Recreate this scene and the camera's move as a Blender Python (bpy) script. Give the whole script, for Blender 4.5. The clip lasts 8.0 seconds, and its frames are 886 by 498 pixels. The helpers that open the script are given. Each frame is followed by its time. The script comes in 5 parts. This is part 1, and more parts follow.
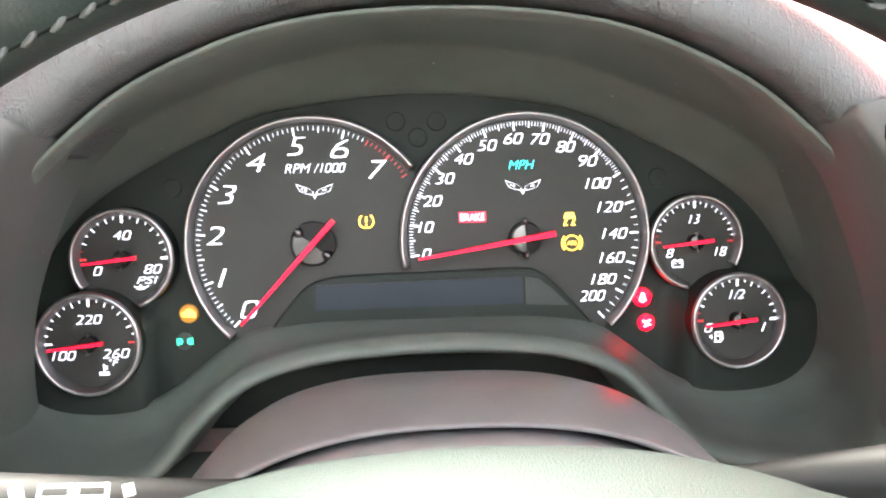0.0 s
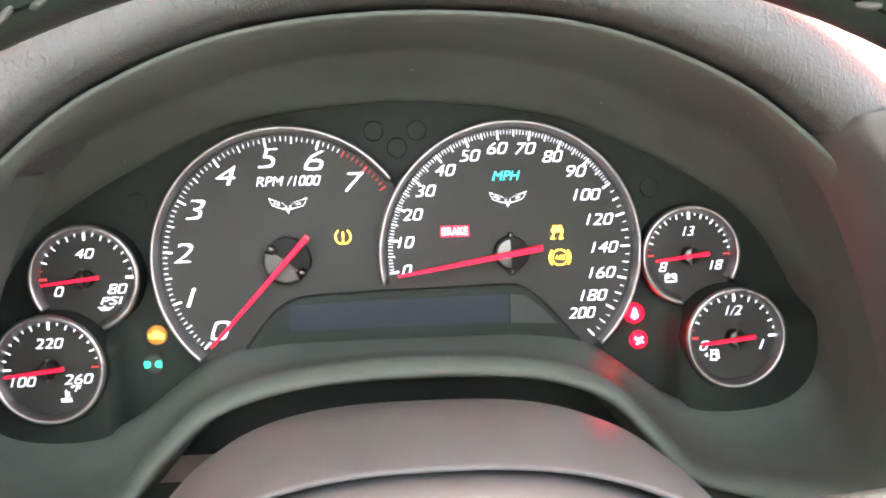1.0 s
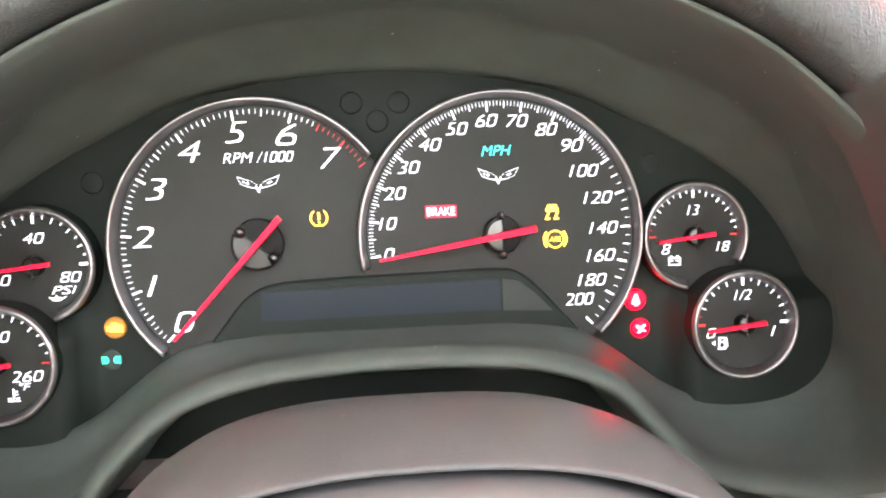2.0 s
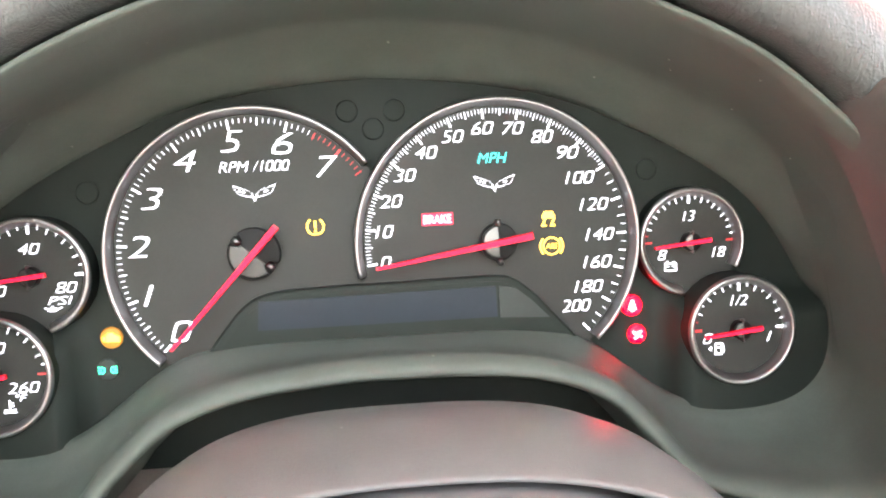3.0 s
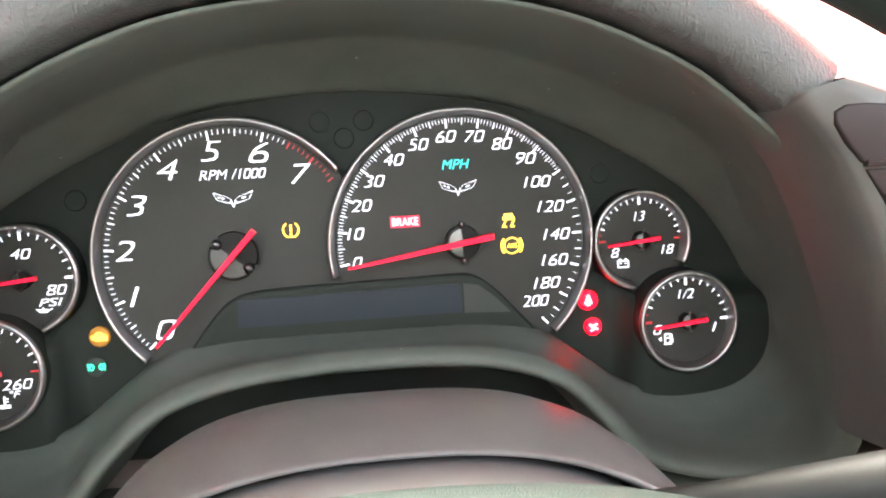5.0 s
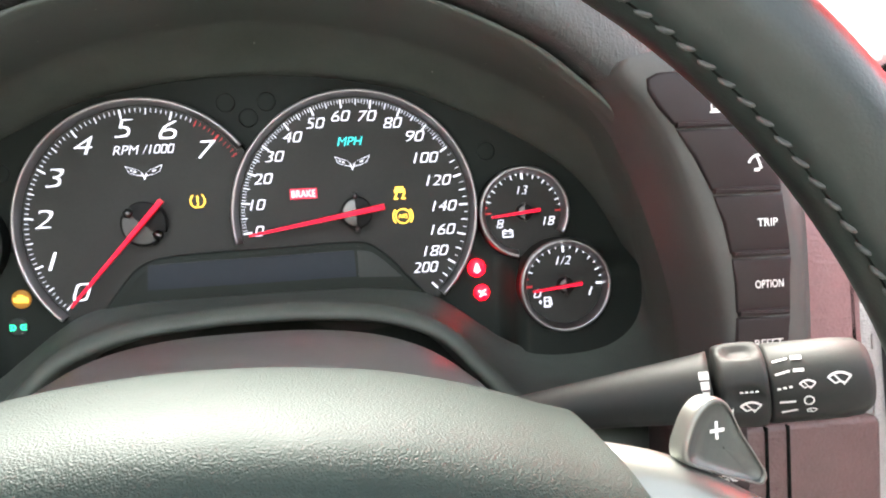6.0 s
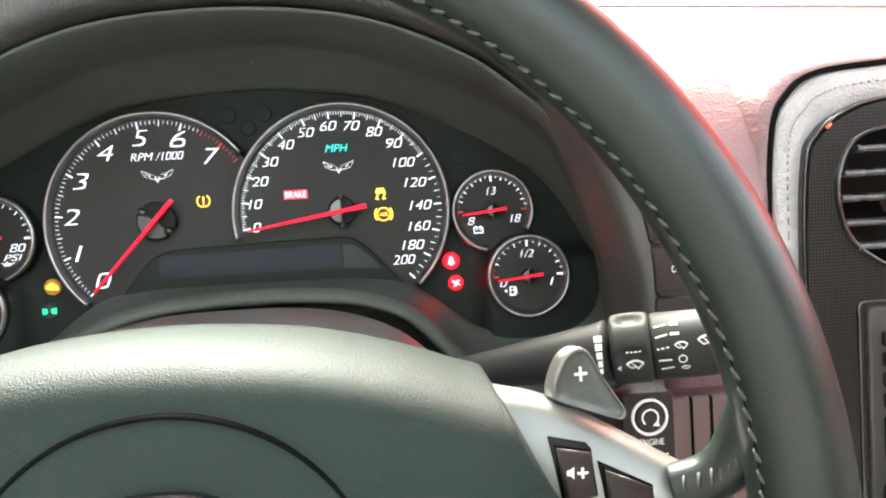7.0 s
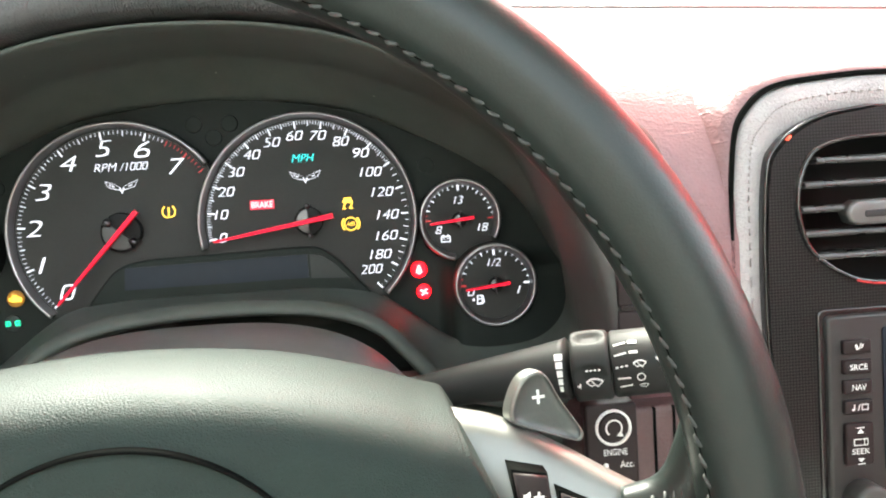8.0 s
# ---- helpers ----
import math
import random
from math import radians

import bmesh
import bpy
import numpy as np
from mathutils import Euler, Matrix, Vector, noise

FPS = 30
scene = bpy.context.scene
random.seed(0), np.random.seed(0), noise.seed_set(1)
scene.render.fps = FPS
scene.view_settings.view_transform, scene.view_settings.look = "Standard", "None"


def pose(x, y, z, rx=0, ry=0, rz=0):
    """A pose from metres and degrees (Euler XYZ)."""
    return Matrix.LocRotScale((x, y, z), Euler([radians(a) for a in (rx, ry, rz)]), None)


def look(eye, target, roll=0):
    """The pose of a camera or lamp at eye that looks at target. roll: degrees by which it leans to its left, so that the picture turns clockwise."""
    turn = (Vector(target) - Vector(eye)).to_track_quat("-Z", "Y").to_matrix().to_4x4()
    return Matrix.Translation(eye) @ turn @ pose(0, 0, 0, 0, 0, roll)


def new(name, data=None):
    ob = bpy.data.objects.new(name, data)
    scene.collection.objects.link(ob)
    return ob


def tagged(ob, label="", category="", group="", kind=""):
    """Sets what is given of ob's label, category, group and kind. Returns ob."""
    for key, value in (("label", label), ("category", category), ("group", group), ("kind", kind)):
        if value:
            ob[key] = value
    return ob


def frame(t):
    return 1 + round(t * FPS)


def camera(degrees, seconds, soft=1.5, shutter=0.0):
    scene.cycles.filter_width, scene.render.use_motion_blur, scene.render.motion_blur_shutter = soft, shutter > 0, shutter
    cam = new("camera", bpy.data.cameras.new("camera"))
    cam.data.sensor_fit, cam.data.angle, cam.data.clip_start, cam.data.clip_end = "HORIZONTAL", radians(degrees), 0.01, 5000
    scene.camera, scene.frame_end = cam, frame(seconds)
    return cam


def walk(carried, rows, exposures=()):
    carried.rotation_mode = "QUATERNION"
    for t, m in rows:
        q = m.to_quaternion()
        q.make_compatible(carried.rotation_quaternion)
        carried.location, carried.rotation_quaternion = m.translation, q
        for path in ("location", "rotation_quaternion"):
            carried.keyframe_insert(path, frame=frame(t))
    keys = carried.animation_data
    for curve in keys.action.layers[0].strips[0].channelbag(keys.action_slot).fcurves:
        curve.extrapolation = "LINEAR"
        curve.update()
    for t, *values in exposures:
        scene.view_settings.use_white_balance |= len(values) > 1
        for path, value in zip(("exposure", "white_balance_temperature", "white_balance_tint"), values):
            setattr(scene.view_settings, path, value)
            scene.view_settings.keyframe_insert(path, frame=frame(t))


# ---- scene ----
# The whole car is drawn in the frame of the instrument faces (x right, y ahead, z up the dials),
# and CAR tips that frame so that the dash top lies level.
CAR = pose(0, 0, 0.78, -12.0)

# ---- camera ----
cam = camera(56.9, 8.0, soft=2.0)
PATH = [
    (0, (-0.0116, -0.3952, 0.0063), (0.1012, 1.5939, -0.1691), -1.29),
    (0.2, (0.0015, -0.3992, 0.0148), (0.1109, 1.5900, -0.1616), -1.41),
    (0.4, (0.0027, -0.4209, 0.0147), (0.1338, 1.5687, -0.1421), -1.51),
    (0.5, (0.0027, -0.4242, 0.0147), (0.1349, 1.5650, -0.1511), -1.42),
    (1, (-0.0036, -0.3747, 0.0132), (0.1202, 1.6130, -0.1705), -1.70),
    (1.5, (-0.0021, -0.3471, 0.0004), (0.1422, 1.6408, -0.1778), -1.88),
    (3, (-0.0035, -0.3447, 0.0048), (0.1735, 1.6383, -0.1738), -2.40),
    (3.5, (-0.0018, -0.3540, 0.0057), (0.1829, 1.6283, -0.1748), -2.55),
    (4, (-0.0058, -0.3636, 0.0105), (0.1908, 1.6175, -0.1809), -2.63),
    (4.5, (-0.0023, -0.3677, 0.0114), (0.1937, 1.6139, -0.1757), -2.79),
    (5.8, (0.0239, -0.3979, -0.0129), (0.2904, 1.5793, -0.1576), -3.07),
    (6, (0.0439, -0.4118, -0.0179), (0.2827, 1.5713, -0.1487), -3.04),
    (6.5, (0.0759, -0.4323, -0.0238), (0.2567, 1.5565, -0.1333), -2.98),
    (7, (0.0733, -0.4662, -0.0259), (0.2161, 1.5263, -0.1247), -3.22),
    (7.5, (0.0778, -0.4653, -0.0196), (0.2330, 1.5257, -0.1280), -3.32),
    (8, (0.0796, -0.4674, -0.0164), (0.2755, 1.5193, -0.1378), -3.41),
]
walk(cam, [(t, CAR @ look(eye, target, roll)) for t, eye, target, roll in PATH],
     exposures=[(0, 5.3, 7000, 5), (1.0, 5.3, 7100, 5), (1.6, 5.2, 7300, 5), (3.4, 5.75, 7300, 4), (4.5, 5.3, 7300, 3), (5.8, 4.6, 6900, 5), (6.5, 4.45, 6900, 2), (7.1, 4.4, 7000, -1), (8, 4.35, 7000, -1)])

# ---- light ----
world = bpy.data.worlds.new("sky")
scene.world = world
world.use_nodes = True
wn = world.node_tree.nodes
sky = wn.new("ShaderNodeTexSky")
sky.sky_type, sky.sun_disc = "NISHITA", False
sky.sun_elevation, sky.sun_rotation = radians(48), radians(-9)
sky.air_density, sky.dust_density, sky.ozone_density = 0.7, 0.8, 0.4
pale = wn.new("ShaderNodeHueSaturation")
pale.inputs["Saturation"].default_value = 0.4
world.node_tree.links.new(sky.outputs[0], pale.inputs["Color"])
world.node_tree.links.new(pale.outputs[0], wn["Background"].inputs[0])
wn["Background"].inputs[1].default_value = 0.15
sun = new("sun", bpy.data.lights.new("sun", "SUN"))
sun.data.energy, sun.data.angle, sun.data.color = 3.2, radians(45), (1.0, 0.98, 0.96)
SUN_EL, SUN_AZ = radians(48), radians(-9)
sun_way = Vector((math.sin(SUN_AZ) * math.cos(SUN_EL), math.cos(SUN_AZ) * math.cos(SUN_EL), math.sin(SUN_EL)))
sun.matrix_world = look(sun_way * 5, (0, 0, 0))


# ---- materials ----
GLOW = 0.70


def material(name, colour, rough=0.5, metal=0.0, vary=0.15, scale=60.0, bump=0.0, bump_scale=900.0, kind="noise",
             coat=0.0, spec=0.5, emit=None, power=0.0, crease=0.0, folds=(60, 90, 320), dust=0.0):
    """A procedural surface: colour that drifts at two scales, fine relief, uneven gloss."""
    mat = bpy.data.materials.new(name)
    mat.use_nodes = True
    nt = mat.node_tree
    N, L = nt.nodes.new, nt.links.new
    bsdf = nt.nodes["Principled BSDF"]
    co = N("ShaderNodeTexCoord")
    big, fine = N("ShaderNodeTexNoise"), N("ShaderNodeTexNoise")
    big.inputs["Scale"].default_value, big.inputs["Detail"].default_value = scale, 4
    fine.inputs["Scale"].default_value, fine.inputs["Detail"].default_value = scale * 14, 3
    L(co.outputs["Object"], big.inputs["Vector"]), L(co.outputs["Object"], fine.inputs["Vector"])
    mixed = N("ShaderNodeMath")
    mixed.operation = "MULTIPLY_ADD"
    L(fine.outputs["Fac"], mixed.inputs[0])
    mixed.inputs[1].default_value = 0.45
    L(big.outputs["Fac"], mixed.inputs[2])
    ramp = N("ShaderNodeMapRange")
    ramp.inputs["From Min"].default_value, ramp.inputs["From Max"].default_value = 0.4, 1.05
    ramp.inputs["To Min"].default_value, ramp.inputs["To Max"].default_value = 1 - vary, 1 + vary
    L(mixed.outputs[0], ramp.inputs["Value"])
    tint = N("ShaderNodeVectorMath")
    tint.operation = "SCALE"
    tint.inputs[0].default_value = colour
    L(ramp.outputs[0], tint.inputs["Scale"])
    if dust:
        spots, near, pale = N("ShaderNodeTexVoronoi"), N("ShaderNodeMath"), N("ShaderNodeMix")
        spots.inputs["Scale"].default_value = 70
        L(co.outputs["Object"], spots.inputs["Vector"])
        near.operation = "LESS_THAN"
        near.inputs[1].default_value = dust
        L(spots.outputs["Distance"], near.inputs[0])
        pale.data_type = "RGBA"
        L(near.outputs[0], pale.inputs[0]), L(tint.outputs[0], pale.inputs[6])
        pale.inputs[7].default_value = (0.30, 0.30, 0.28, 1)
        L(pale.outputs[2], bsdf.inputs["Base Color"])
    else:
        L(tint.outputs[0], bsdf.inputs["Base Color"])
    gloss = N("ShaderNodeMapRange")
    gloss.inputs["To Min"].default_value, gloss.inputs["To Max"].default_value = max(rough - 0.07, 0.02), min(rough + 0.07, 1)
    L(big.outputs["Fac"], gloss.inputs["Value"])
    L(gloss.outputs[0], bsdf.inputs["Roughness"])
    bsdf.inputs["Metallic"].default_value = metal
    bsdf.inputs["Specular IOR Level"].default_value = spec
    bsdf.inputs["Coat Weight"].default_value, bsdf.inputs["Coat Roughness"].default_value = coat, 0.12
    if bump:
        if kind == "leather":
            tex = N("ShaderNodeTexVoronoi")
            tex.feature = "SMOOTH_F1"
            tex.inputs["Scale"].default_value = bump_scale
            out = tex.outputs["Distance"]
            warp = N("ShaderNodeVectorMath")
            warp.operation = "MULTIPLY_ADD"
            wob = N("ShaderNodeTexNoise")
            wob.inputs["Scale"].default_value = bump_scale * 0.35
            L(co.outputs["Object"], wob.inputs["Vector"])
            L(wob.outputs["Color"], warp.inputs[0])
            warp.inputs[1].default_value = (1.4 / bump_scale,) * 3
            L(co.outputs["Object"], warp.inputs[2])
            L(warp.outputs[0], tex.inputs["Vector"])
        else:
            tex = N("ShaderNodeTexNoise")
            tex.inputs["Scale"].default_value, tex.inputs["Detail"].default_value = bump_scale, 5
            L(co.outputs["Object"], tex.inputs["Vector"])
            out = tex.outputs["Fac"]
        b = N("ShaderNodeBump")
        b.inputs["Strength"].default_value, b.inputs["Distance"].default_value = bump, 0.5 / bump_scale
        L(out, b.inputs["Height"])
        L(b.outputs[0], bsdf.inputs["Normal"])
        if crease:
            # long shallow wrinkles, drawn out across the width
            way, fold, b2 = N("ShaderNodeMapping"), N("ShaderNodeTexNoise"), N("ShaderNodeBump")
            way.inputs["Scale"].default_value = folds
            way.inputs["Rotation"].default_value = (0, radians(12), 0)
            fold.inputs["Scale"].default_value, fold.inputs["Detail"].default_value, fold.inputs["Distortion"].default_value = 1.0, 4, 1.2
            fold.noise_type = "RIDGED_MULTIFRACTAL"
            L(co.outputs["Object"], way.inputs["Vector"]), L(way.outputs[0], fold.inputs["Vector"])
            b2.inputs["Strength"].default_value, b2.inputs["Distance"].default_value = crease, 0.0015
            L(fold.outputs["Fac"], b2.inputs["Height"])
            L(b.outputs[0], b2.inputs["Normal"])
            L(b2.outputs[0], bsdf.inputs["Normal"])
    if emit:
        bsdf.inputs["Emission Color"].default_value = (*emit, 1)
        bsdf.inputs["Emission Strength"].default_value = power * GLOW
    return mat


def weave_material():
    """Glossy carbon-fibre weave."""
    mat = material("carbon_weave", (0.03, 0.03, 0.03), 0.5, coat=0.5, spec=0.12)
    nt = mat.node_tree
    N, L = nt.nodes.new, nt.links.new
    co, chk, mp = N("ShaderNodeTexCoord"), N("ShaderNodeTexChecker"), N("ShaderNodeMapping")
    mp.inputs["Rotation"].default_value = (0, radians(45), 0)
    chk.inputs["Scale"].default_value = 900
    chk.inputs["Color1"].default_value, chk.inputs["Color2"].default_value = (0.003, 0.003, 0.003, 1), (0.022, 0.022, 0.021, 1)
    L(co.outputs["Object"], mp.inputs["Vector"]), L(mp.outputs[0], chk.inputs["Vector"])
    L(chk.outputs["Color"], nt.nodes["Principled BSDF"].inputs["Base Color"])
    return mat


M_SHROUD = material("black_moulded_plastic", (0.080, 0.091, 0.079), 0.52, bump=0.25, bump_scale=1600, spec=0.2, dust=0.035)
M_PLATE = material("black_faceplate", (0.0145, 0.0185, 0.0155), 0.6, bump=0.2, bump_scale=2200, spec=0.16)
M_DIAL = material("charcoal_dial", (0.026, 0.026, 0.0235), 0.65, bump=0.1, bump_scale=2500, spec=0.3)
M_RING = material("satin_chrome", (0.36, 0.345, 0.34), 0.42, 1.0, vary=0.08, scale=200)
M_RINGWALL = material("dark_chrome", (0.36, 0.35, 0.35), 0.45, 1.0, vary=0.08, scale=200)
M_WHITE = material("lit_white_print", (0.7, 0.7, 0.75), 0.6, emit=(0.76, 0.80, 1.0), power=0.095)
M_PRINT = material("white_print", (0.75, 0.75, 0.72), 0.6)
M_REDPRINT = material("lit_red_print", (0.5, 0.04, 0.04), 0.6, emit=(1.0, 0.03, 0.05), power=0.02)
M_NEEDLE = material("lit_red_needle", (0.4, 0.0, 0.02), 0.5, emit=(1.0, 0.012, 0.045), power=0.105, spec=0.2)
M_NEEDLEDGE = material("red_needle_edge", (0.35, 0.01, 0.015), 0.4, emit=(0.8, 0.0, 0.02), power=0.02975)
M_HUB = material("black_needle_boss", (0.0055, 0.0052, 0.005), 0.5, spec=0.15)
M_SILVER = material("polished_metal", (0.12, 0.119, 0.117), 0.38, 1.0, vary=0.05)
M_SCREEN = material("dark_display_glass", (0.010, 0.016, 0.024), 0.4, spec=0.25)
M_LENS = material("smoked_lamp_lens", (0.026, 0.032, 0.029), 0.5, spec=0.3)
M_AMBER = material("lit_amber_lamp", (0.6, 0.35, 0.05), 0.5, emit=(1.0, 0.56, 0.06), power=0.19)
M_AMBERDIM = material("amber_glow_lens", (0.3, 0.16, 0.02), 0.5, emit=(1.0, 0.30, 0.01), power=0.012)
M_REDLAMP = material("lit_red_lamp", (0.6, 0.05, 0.08), 0.5, emit=(1.0, 0.50, 0.55), power=0.25)
M_REDGLOW = material("red_glow_lens", (0.4, 0.0, 0.03), 0.5, emit=(1.0, 0.0, 0.005), power=0.8)
M_REDFIELD = material("red_lit_field", (0.4, 0.0, 0.03), 0.5, emit=(1.0, 0.0, 0.05), power=0.055)
M_GREEN = material("lit_green_lamp", (0.05, 0.5, 0.25), 0.5, emit=(0.01, 0.75, 0.38), power=0.24)
M_TEAL = material("lit_teal_lamp", (0.05, 0.5, 0.5), 0.5, emit=(0.01, 0.62, 0.62), power=0.17)
M_BROW = material("grained_black_vinyl", (0.050, 0.052, 0.050), 0.5, bump=0.7, bump_scale=1100, kind="leather", crease=0.42, folds=(420, 90, 110))
M_DASH = material("dark_red_dash_vinyl", (0.215, 0.118, 0.121), 0.45, bump=0.4, bump_scale=650, kind="leather", crease=0.28)
M_SURROUND = material("grained_grey_vinyl", (0.36, 0.342, 0.335), 0.42, bump=0.9, bump_scale=900, kind="leather", crease=0.25)
M_TRIM = material("satin_grey_plastic", (0.058, 0.058, 0.054), 0.45, bump=0.1, bump_scale=1800, spec=0.4)
M_LOWER = material("dark_brown_vinyl", (0.080, 0.045, 0.043), 0.5, bump=0.4, bump_scale=650, kind="leather", crease=0.2)
M_BUTTON = material("soft_black_button", (0.018, 0.012, 0.012), 0.5, bump=0.1, bump_scale=2000, spec=0.25)
M_COLUMN = material("grey_column_plastic", (0.106, 0.102, 0.098), 0.36, bump=0.3, bump_scale=1500, dust=0.03)
M_COLUMNIN = material("dark_grey_column_plastic", (0.095, 0.092, 0.092), 0.55, bump=0.3, bump_scale=1500)
M_RIM = material("smooth_black_leather", (0.0120, 0.0172, 0.0152), 0.38, bump=0.12, bump_scale=1300, kind="leather", spec=0.33)
M_THREAD = material("dark_grey_thread", (0.044, 0.047, 0.044), 0.6, spec=0.3, bump=0.4, bump_scale=3000)
M_PALETHREAD = material("pale_grey_thread", (0.33, 0.31, 0.30), 0.7, spec=0.2, bump=0.4, bump_scale=3000)
M_AIRBAG = material("grained_airbag_cover", (0.0125, 0.0220, 0.0190), 0.62, bump=0.8, bump_scale=2100, kind="leather", spec=0.21)
M_GROOVE = material("dark_groove", (0.005, 0.0055, 0.005), 0.95, spec=0.02)
M_SPOKE = material("satin_silver_paint", (0.19, 0.195, 0.18), 0.40, 0.7, vary=0.05)
M_PADDLE = material("grey_paddle_paint", (0.085, 0.093, 0.087), 0.4, 0.2, bump=0.1, bump_scale=2500)
M_STALK = material("black_stalk_plastic", (0.020, 0.0212, 0.0198), 0.58, bump=0.1, bump_scale=1500, spec=0.28)
M_CARBON = weave_material()
M_GLOSS = material("gloss_black_plastic", (0.012, 0.012, 0.012), 0.12, coat=0.8)
M_VENT = material("black_vent_plastic", (0.010, 0.010, 0.010), 0.6)
M_SLAT = material("satin_black_slat", (0.05, 0.05, 0.049), 0.28, spec=0.9)
M_KNOB = material("satin_grey_knob", (0.16, 0.16, 0.155), 0.35, 0.5, vary=0.06, scale=200)
M_LED = material("lit_red_led", (0.8, 0.1, 0.05), 0.4, emit=(1.0, 0.12, 0.08), power=0.136)
M_RADIO = material("dark_radio_plastic", (0.022, 0.021, 0.020), 0.42, bump=0.1, bump_scale=1600)
M_HEADLINER = material("grey_headliner", (0.35, 0.34, 0.33), 0.9, bump=0.4, bump_scale=800)
M_CABIN = material("grey_cabin_lining", (0.40, 0.40, 0.385), 0.8, bump=0.4, bump_scale=300)
# red for unseen surfaces that the rim and brow reflect
M_RED = material("red_reflection_paint", (0.85, 0.010, 0.022), 0.35, coat=0.3)
M_REDLEATHER = material("dark_red_leather", (0.07, 0.022, 0.022), 0.5, bump=0.3, bump_scale=700, kind="leather")
# for the unseen left wall that holds back daylight
M_WALL = material("grey_light_block", (0.22, 0.22, 0.21), 0.9, scale=2.0, bump=0.2, bump_scale=80)
M_GROUND = material("grey_concrete", (0.42, 0.41, 0.40), 0.9, scale=1.5, bump=0.3, bump_scale=60)


# ---- building helpers ----
def thing(name, at, label, category, group="", kind="", shift=(0, 0, 0)):
    """A top-level thing: an Empty at its base, given in the car's frame."""
    ob = new(name)
    ob.empty_display_size = 0.02
    ob.matrix_world = CAR @ Matrix.Translation(Vector(at) + Vector(shift))
    ob["origin"] = at
    return tagged(ob, label, category, group, kind)


def part(name, bm, mat, parent, label="", smooth=True, sub=None, solid=0.0, bevel=0.0):
    """Links a bmesh, drawn in the car's frame, as one mesh under a thing or a part."""
    root = parent
    while root.parent:
        root = root.parent
    o = Vector(root["origin"])
    bm.transform(Matrix.Translation(-o))
    bmesh.ops.recalc_face_normals(bm, faces=bm.faces) if sub != "keep" else None
    me = bpy.data.meshes.new(name)
    bm.to_mesh(me)
    bm.free()
    me.materials.append(mat)
    if smooth:
        for p in me.polygons:
            p.use_smooth = True
    ob = new(name, me)
    ob.parent = parent
    if solid:
        m = ob.modifiers.new("thickness", "SOLIDIFY")
        m.thickness, m.offset = solid, -1.0
    if bevel:
        m = ob.modifiers.new("bevel", "BEVEL")
        m.width, m.segments, m.limit_method = bevel, 3, "ANGLE"
    if label:
        ob["label"] = label
    return ob


def spline(points, n, closed=False):
    """A smooth curve through the points, n samples."""
    p = [Vector(q) for q in points]
    m = len(p)
    out = []
    spans = m if closed else m - 1
    total = n if closed else n - 1
    for i in range(n):
        u = i * spans / total
        k = min(int(u), spans - 1)
        f = u - k
        g = (lambda j: p[j % m]) if closed else (lambda j: p[max(0, min(m - 1, j))])
        a, b, c, d = g(k - 1), g(k), g(k + 1), g(k + 2)
        out.append(0.5 * (2 * b + (c - a) * f + (2 * a - 5 * b + 4 * c - d) * f ** 2 + (3 * b - a - 3 * c + d) * f ** 3))
    return out


def loft(rows, closed=False, cap=False):
    """Quads between rows of points; closed joins each row's ends."""
    bm = bmesh.new()
    vs = [[bm.verts.new(p) for p in r] for r in rows]
    n = len(rows[0])
    for a, b in zip(vs, vs[1:]):
        for i in range(n if closed else n - 1):
            j = (i + 1) % n
            bm.faces.new((a[i], a[j], b[j], b[i]))
    if cap:
        bm.faces.new(vs[0])
        bm.faces.new(vs[-1])
    return bm


def tube(path, radii, sides=20, cap=True):
    """A round tube along the path; radii one number or one a point."""
    path = [Vector(p) for p in path]
    radii = radii if isinstance(radii, (list, tuple)) else [radii] * len(path)
    rows, up = [], Vector((0.13, 0.2, 1)).normalized()
    for i, p in enumerate(path):
        d = (path[min(i + 1, len(path) - 1)] - path[max(i - 1, 0)]).normalized()
        a = d.cross(up).normalized()
        b = a.cross(d)
        rows.append([p + radii[i] * (math.cos(t) * a + math.sin(t) * b) for t in np.linspace(0, 2 * math.pi, sides, endpoint=False)])
    return loft(rows, True, cap)


def plate(outline, y0, y1, edge=0.0):
    """A flat slab from an (x, z) outline between the depths y0 (back) and y1 (front), its front edge eased."""
    c = sum((Vector((x, 0, z)) for x, z in outline), Vector()) / len(outline)
    rows = [[Vector((x, y0, z)) for x, z in outline]]
    if edge:
        n = len(outline)
        ins = []
        for i in range(n):
            a, b = Vector(outline[i - 1]), Vector(outline[(i + 1) % n])
            t = (b - a).normalized() if (b - a).length else Vector((1, 0))
            nrm = Vector((-t.y, t.x))
            p = Vector(outline[i])
            if nrm.dot(Vector((c.x, c.z)) - p) < 0:
                nrm = -nrm
            ins.append((p, nrm))
        for f in (0.0, 0.3, 0.7, 1.0):
            a = f * math.pi / 2
            rows.append([Vector((p.x + k.x * edge * (1 - math.cos(a)), y1 + edge * (1 - math.sin(a)), p.y + k.y * edge * (1 - math.cos(a)))) for p, k in ins])
    else:
        rows.append([Vector((x, y1, z)) for x, z in outline])
    return loft(rows, True, True)


def rounded(x0, z0, x1, z1, r, n=6):
    """An (x, z) outline of a rectangle with round corners."""
    out = []
    for cx, cz, a0 in ((x1 - r, z1 - r, 0), (x0 + r, z1 - r, 90), (x0 + r, z0 + r, 180), (x1 - r, z0 + r, 270)):
        for i in range(n + 1):
            a = radians(a0 + 90 * i / n)
            out.append((cx + r * math.cos(a), cz + r * math.sin(a)))
    return out


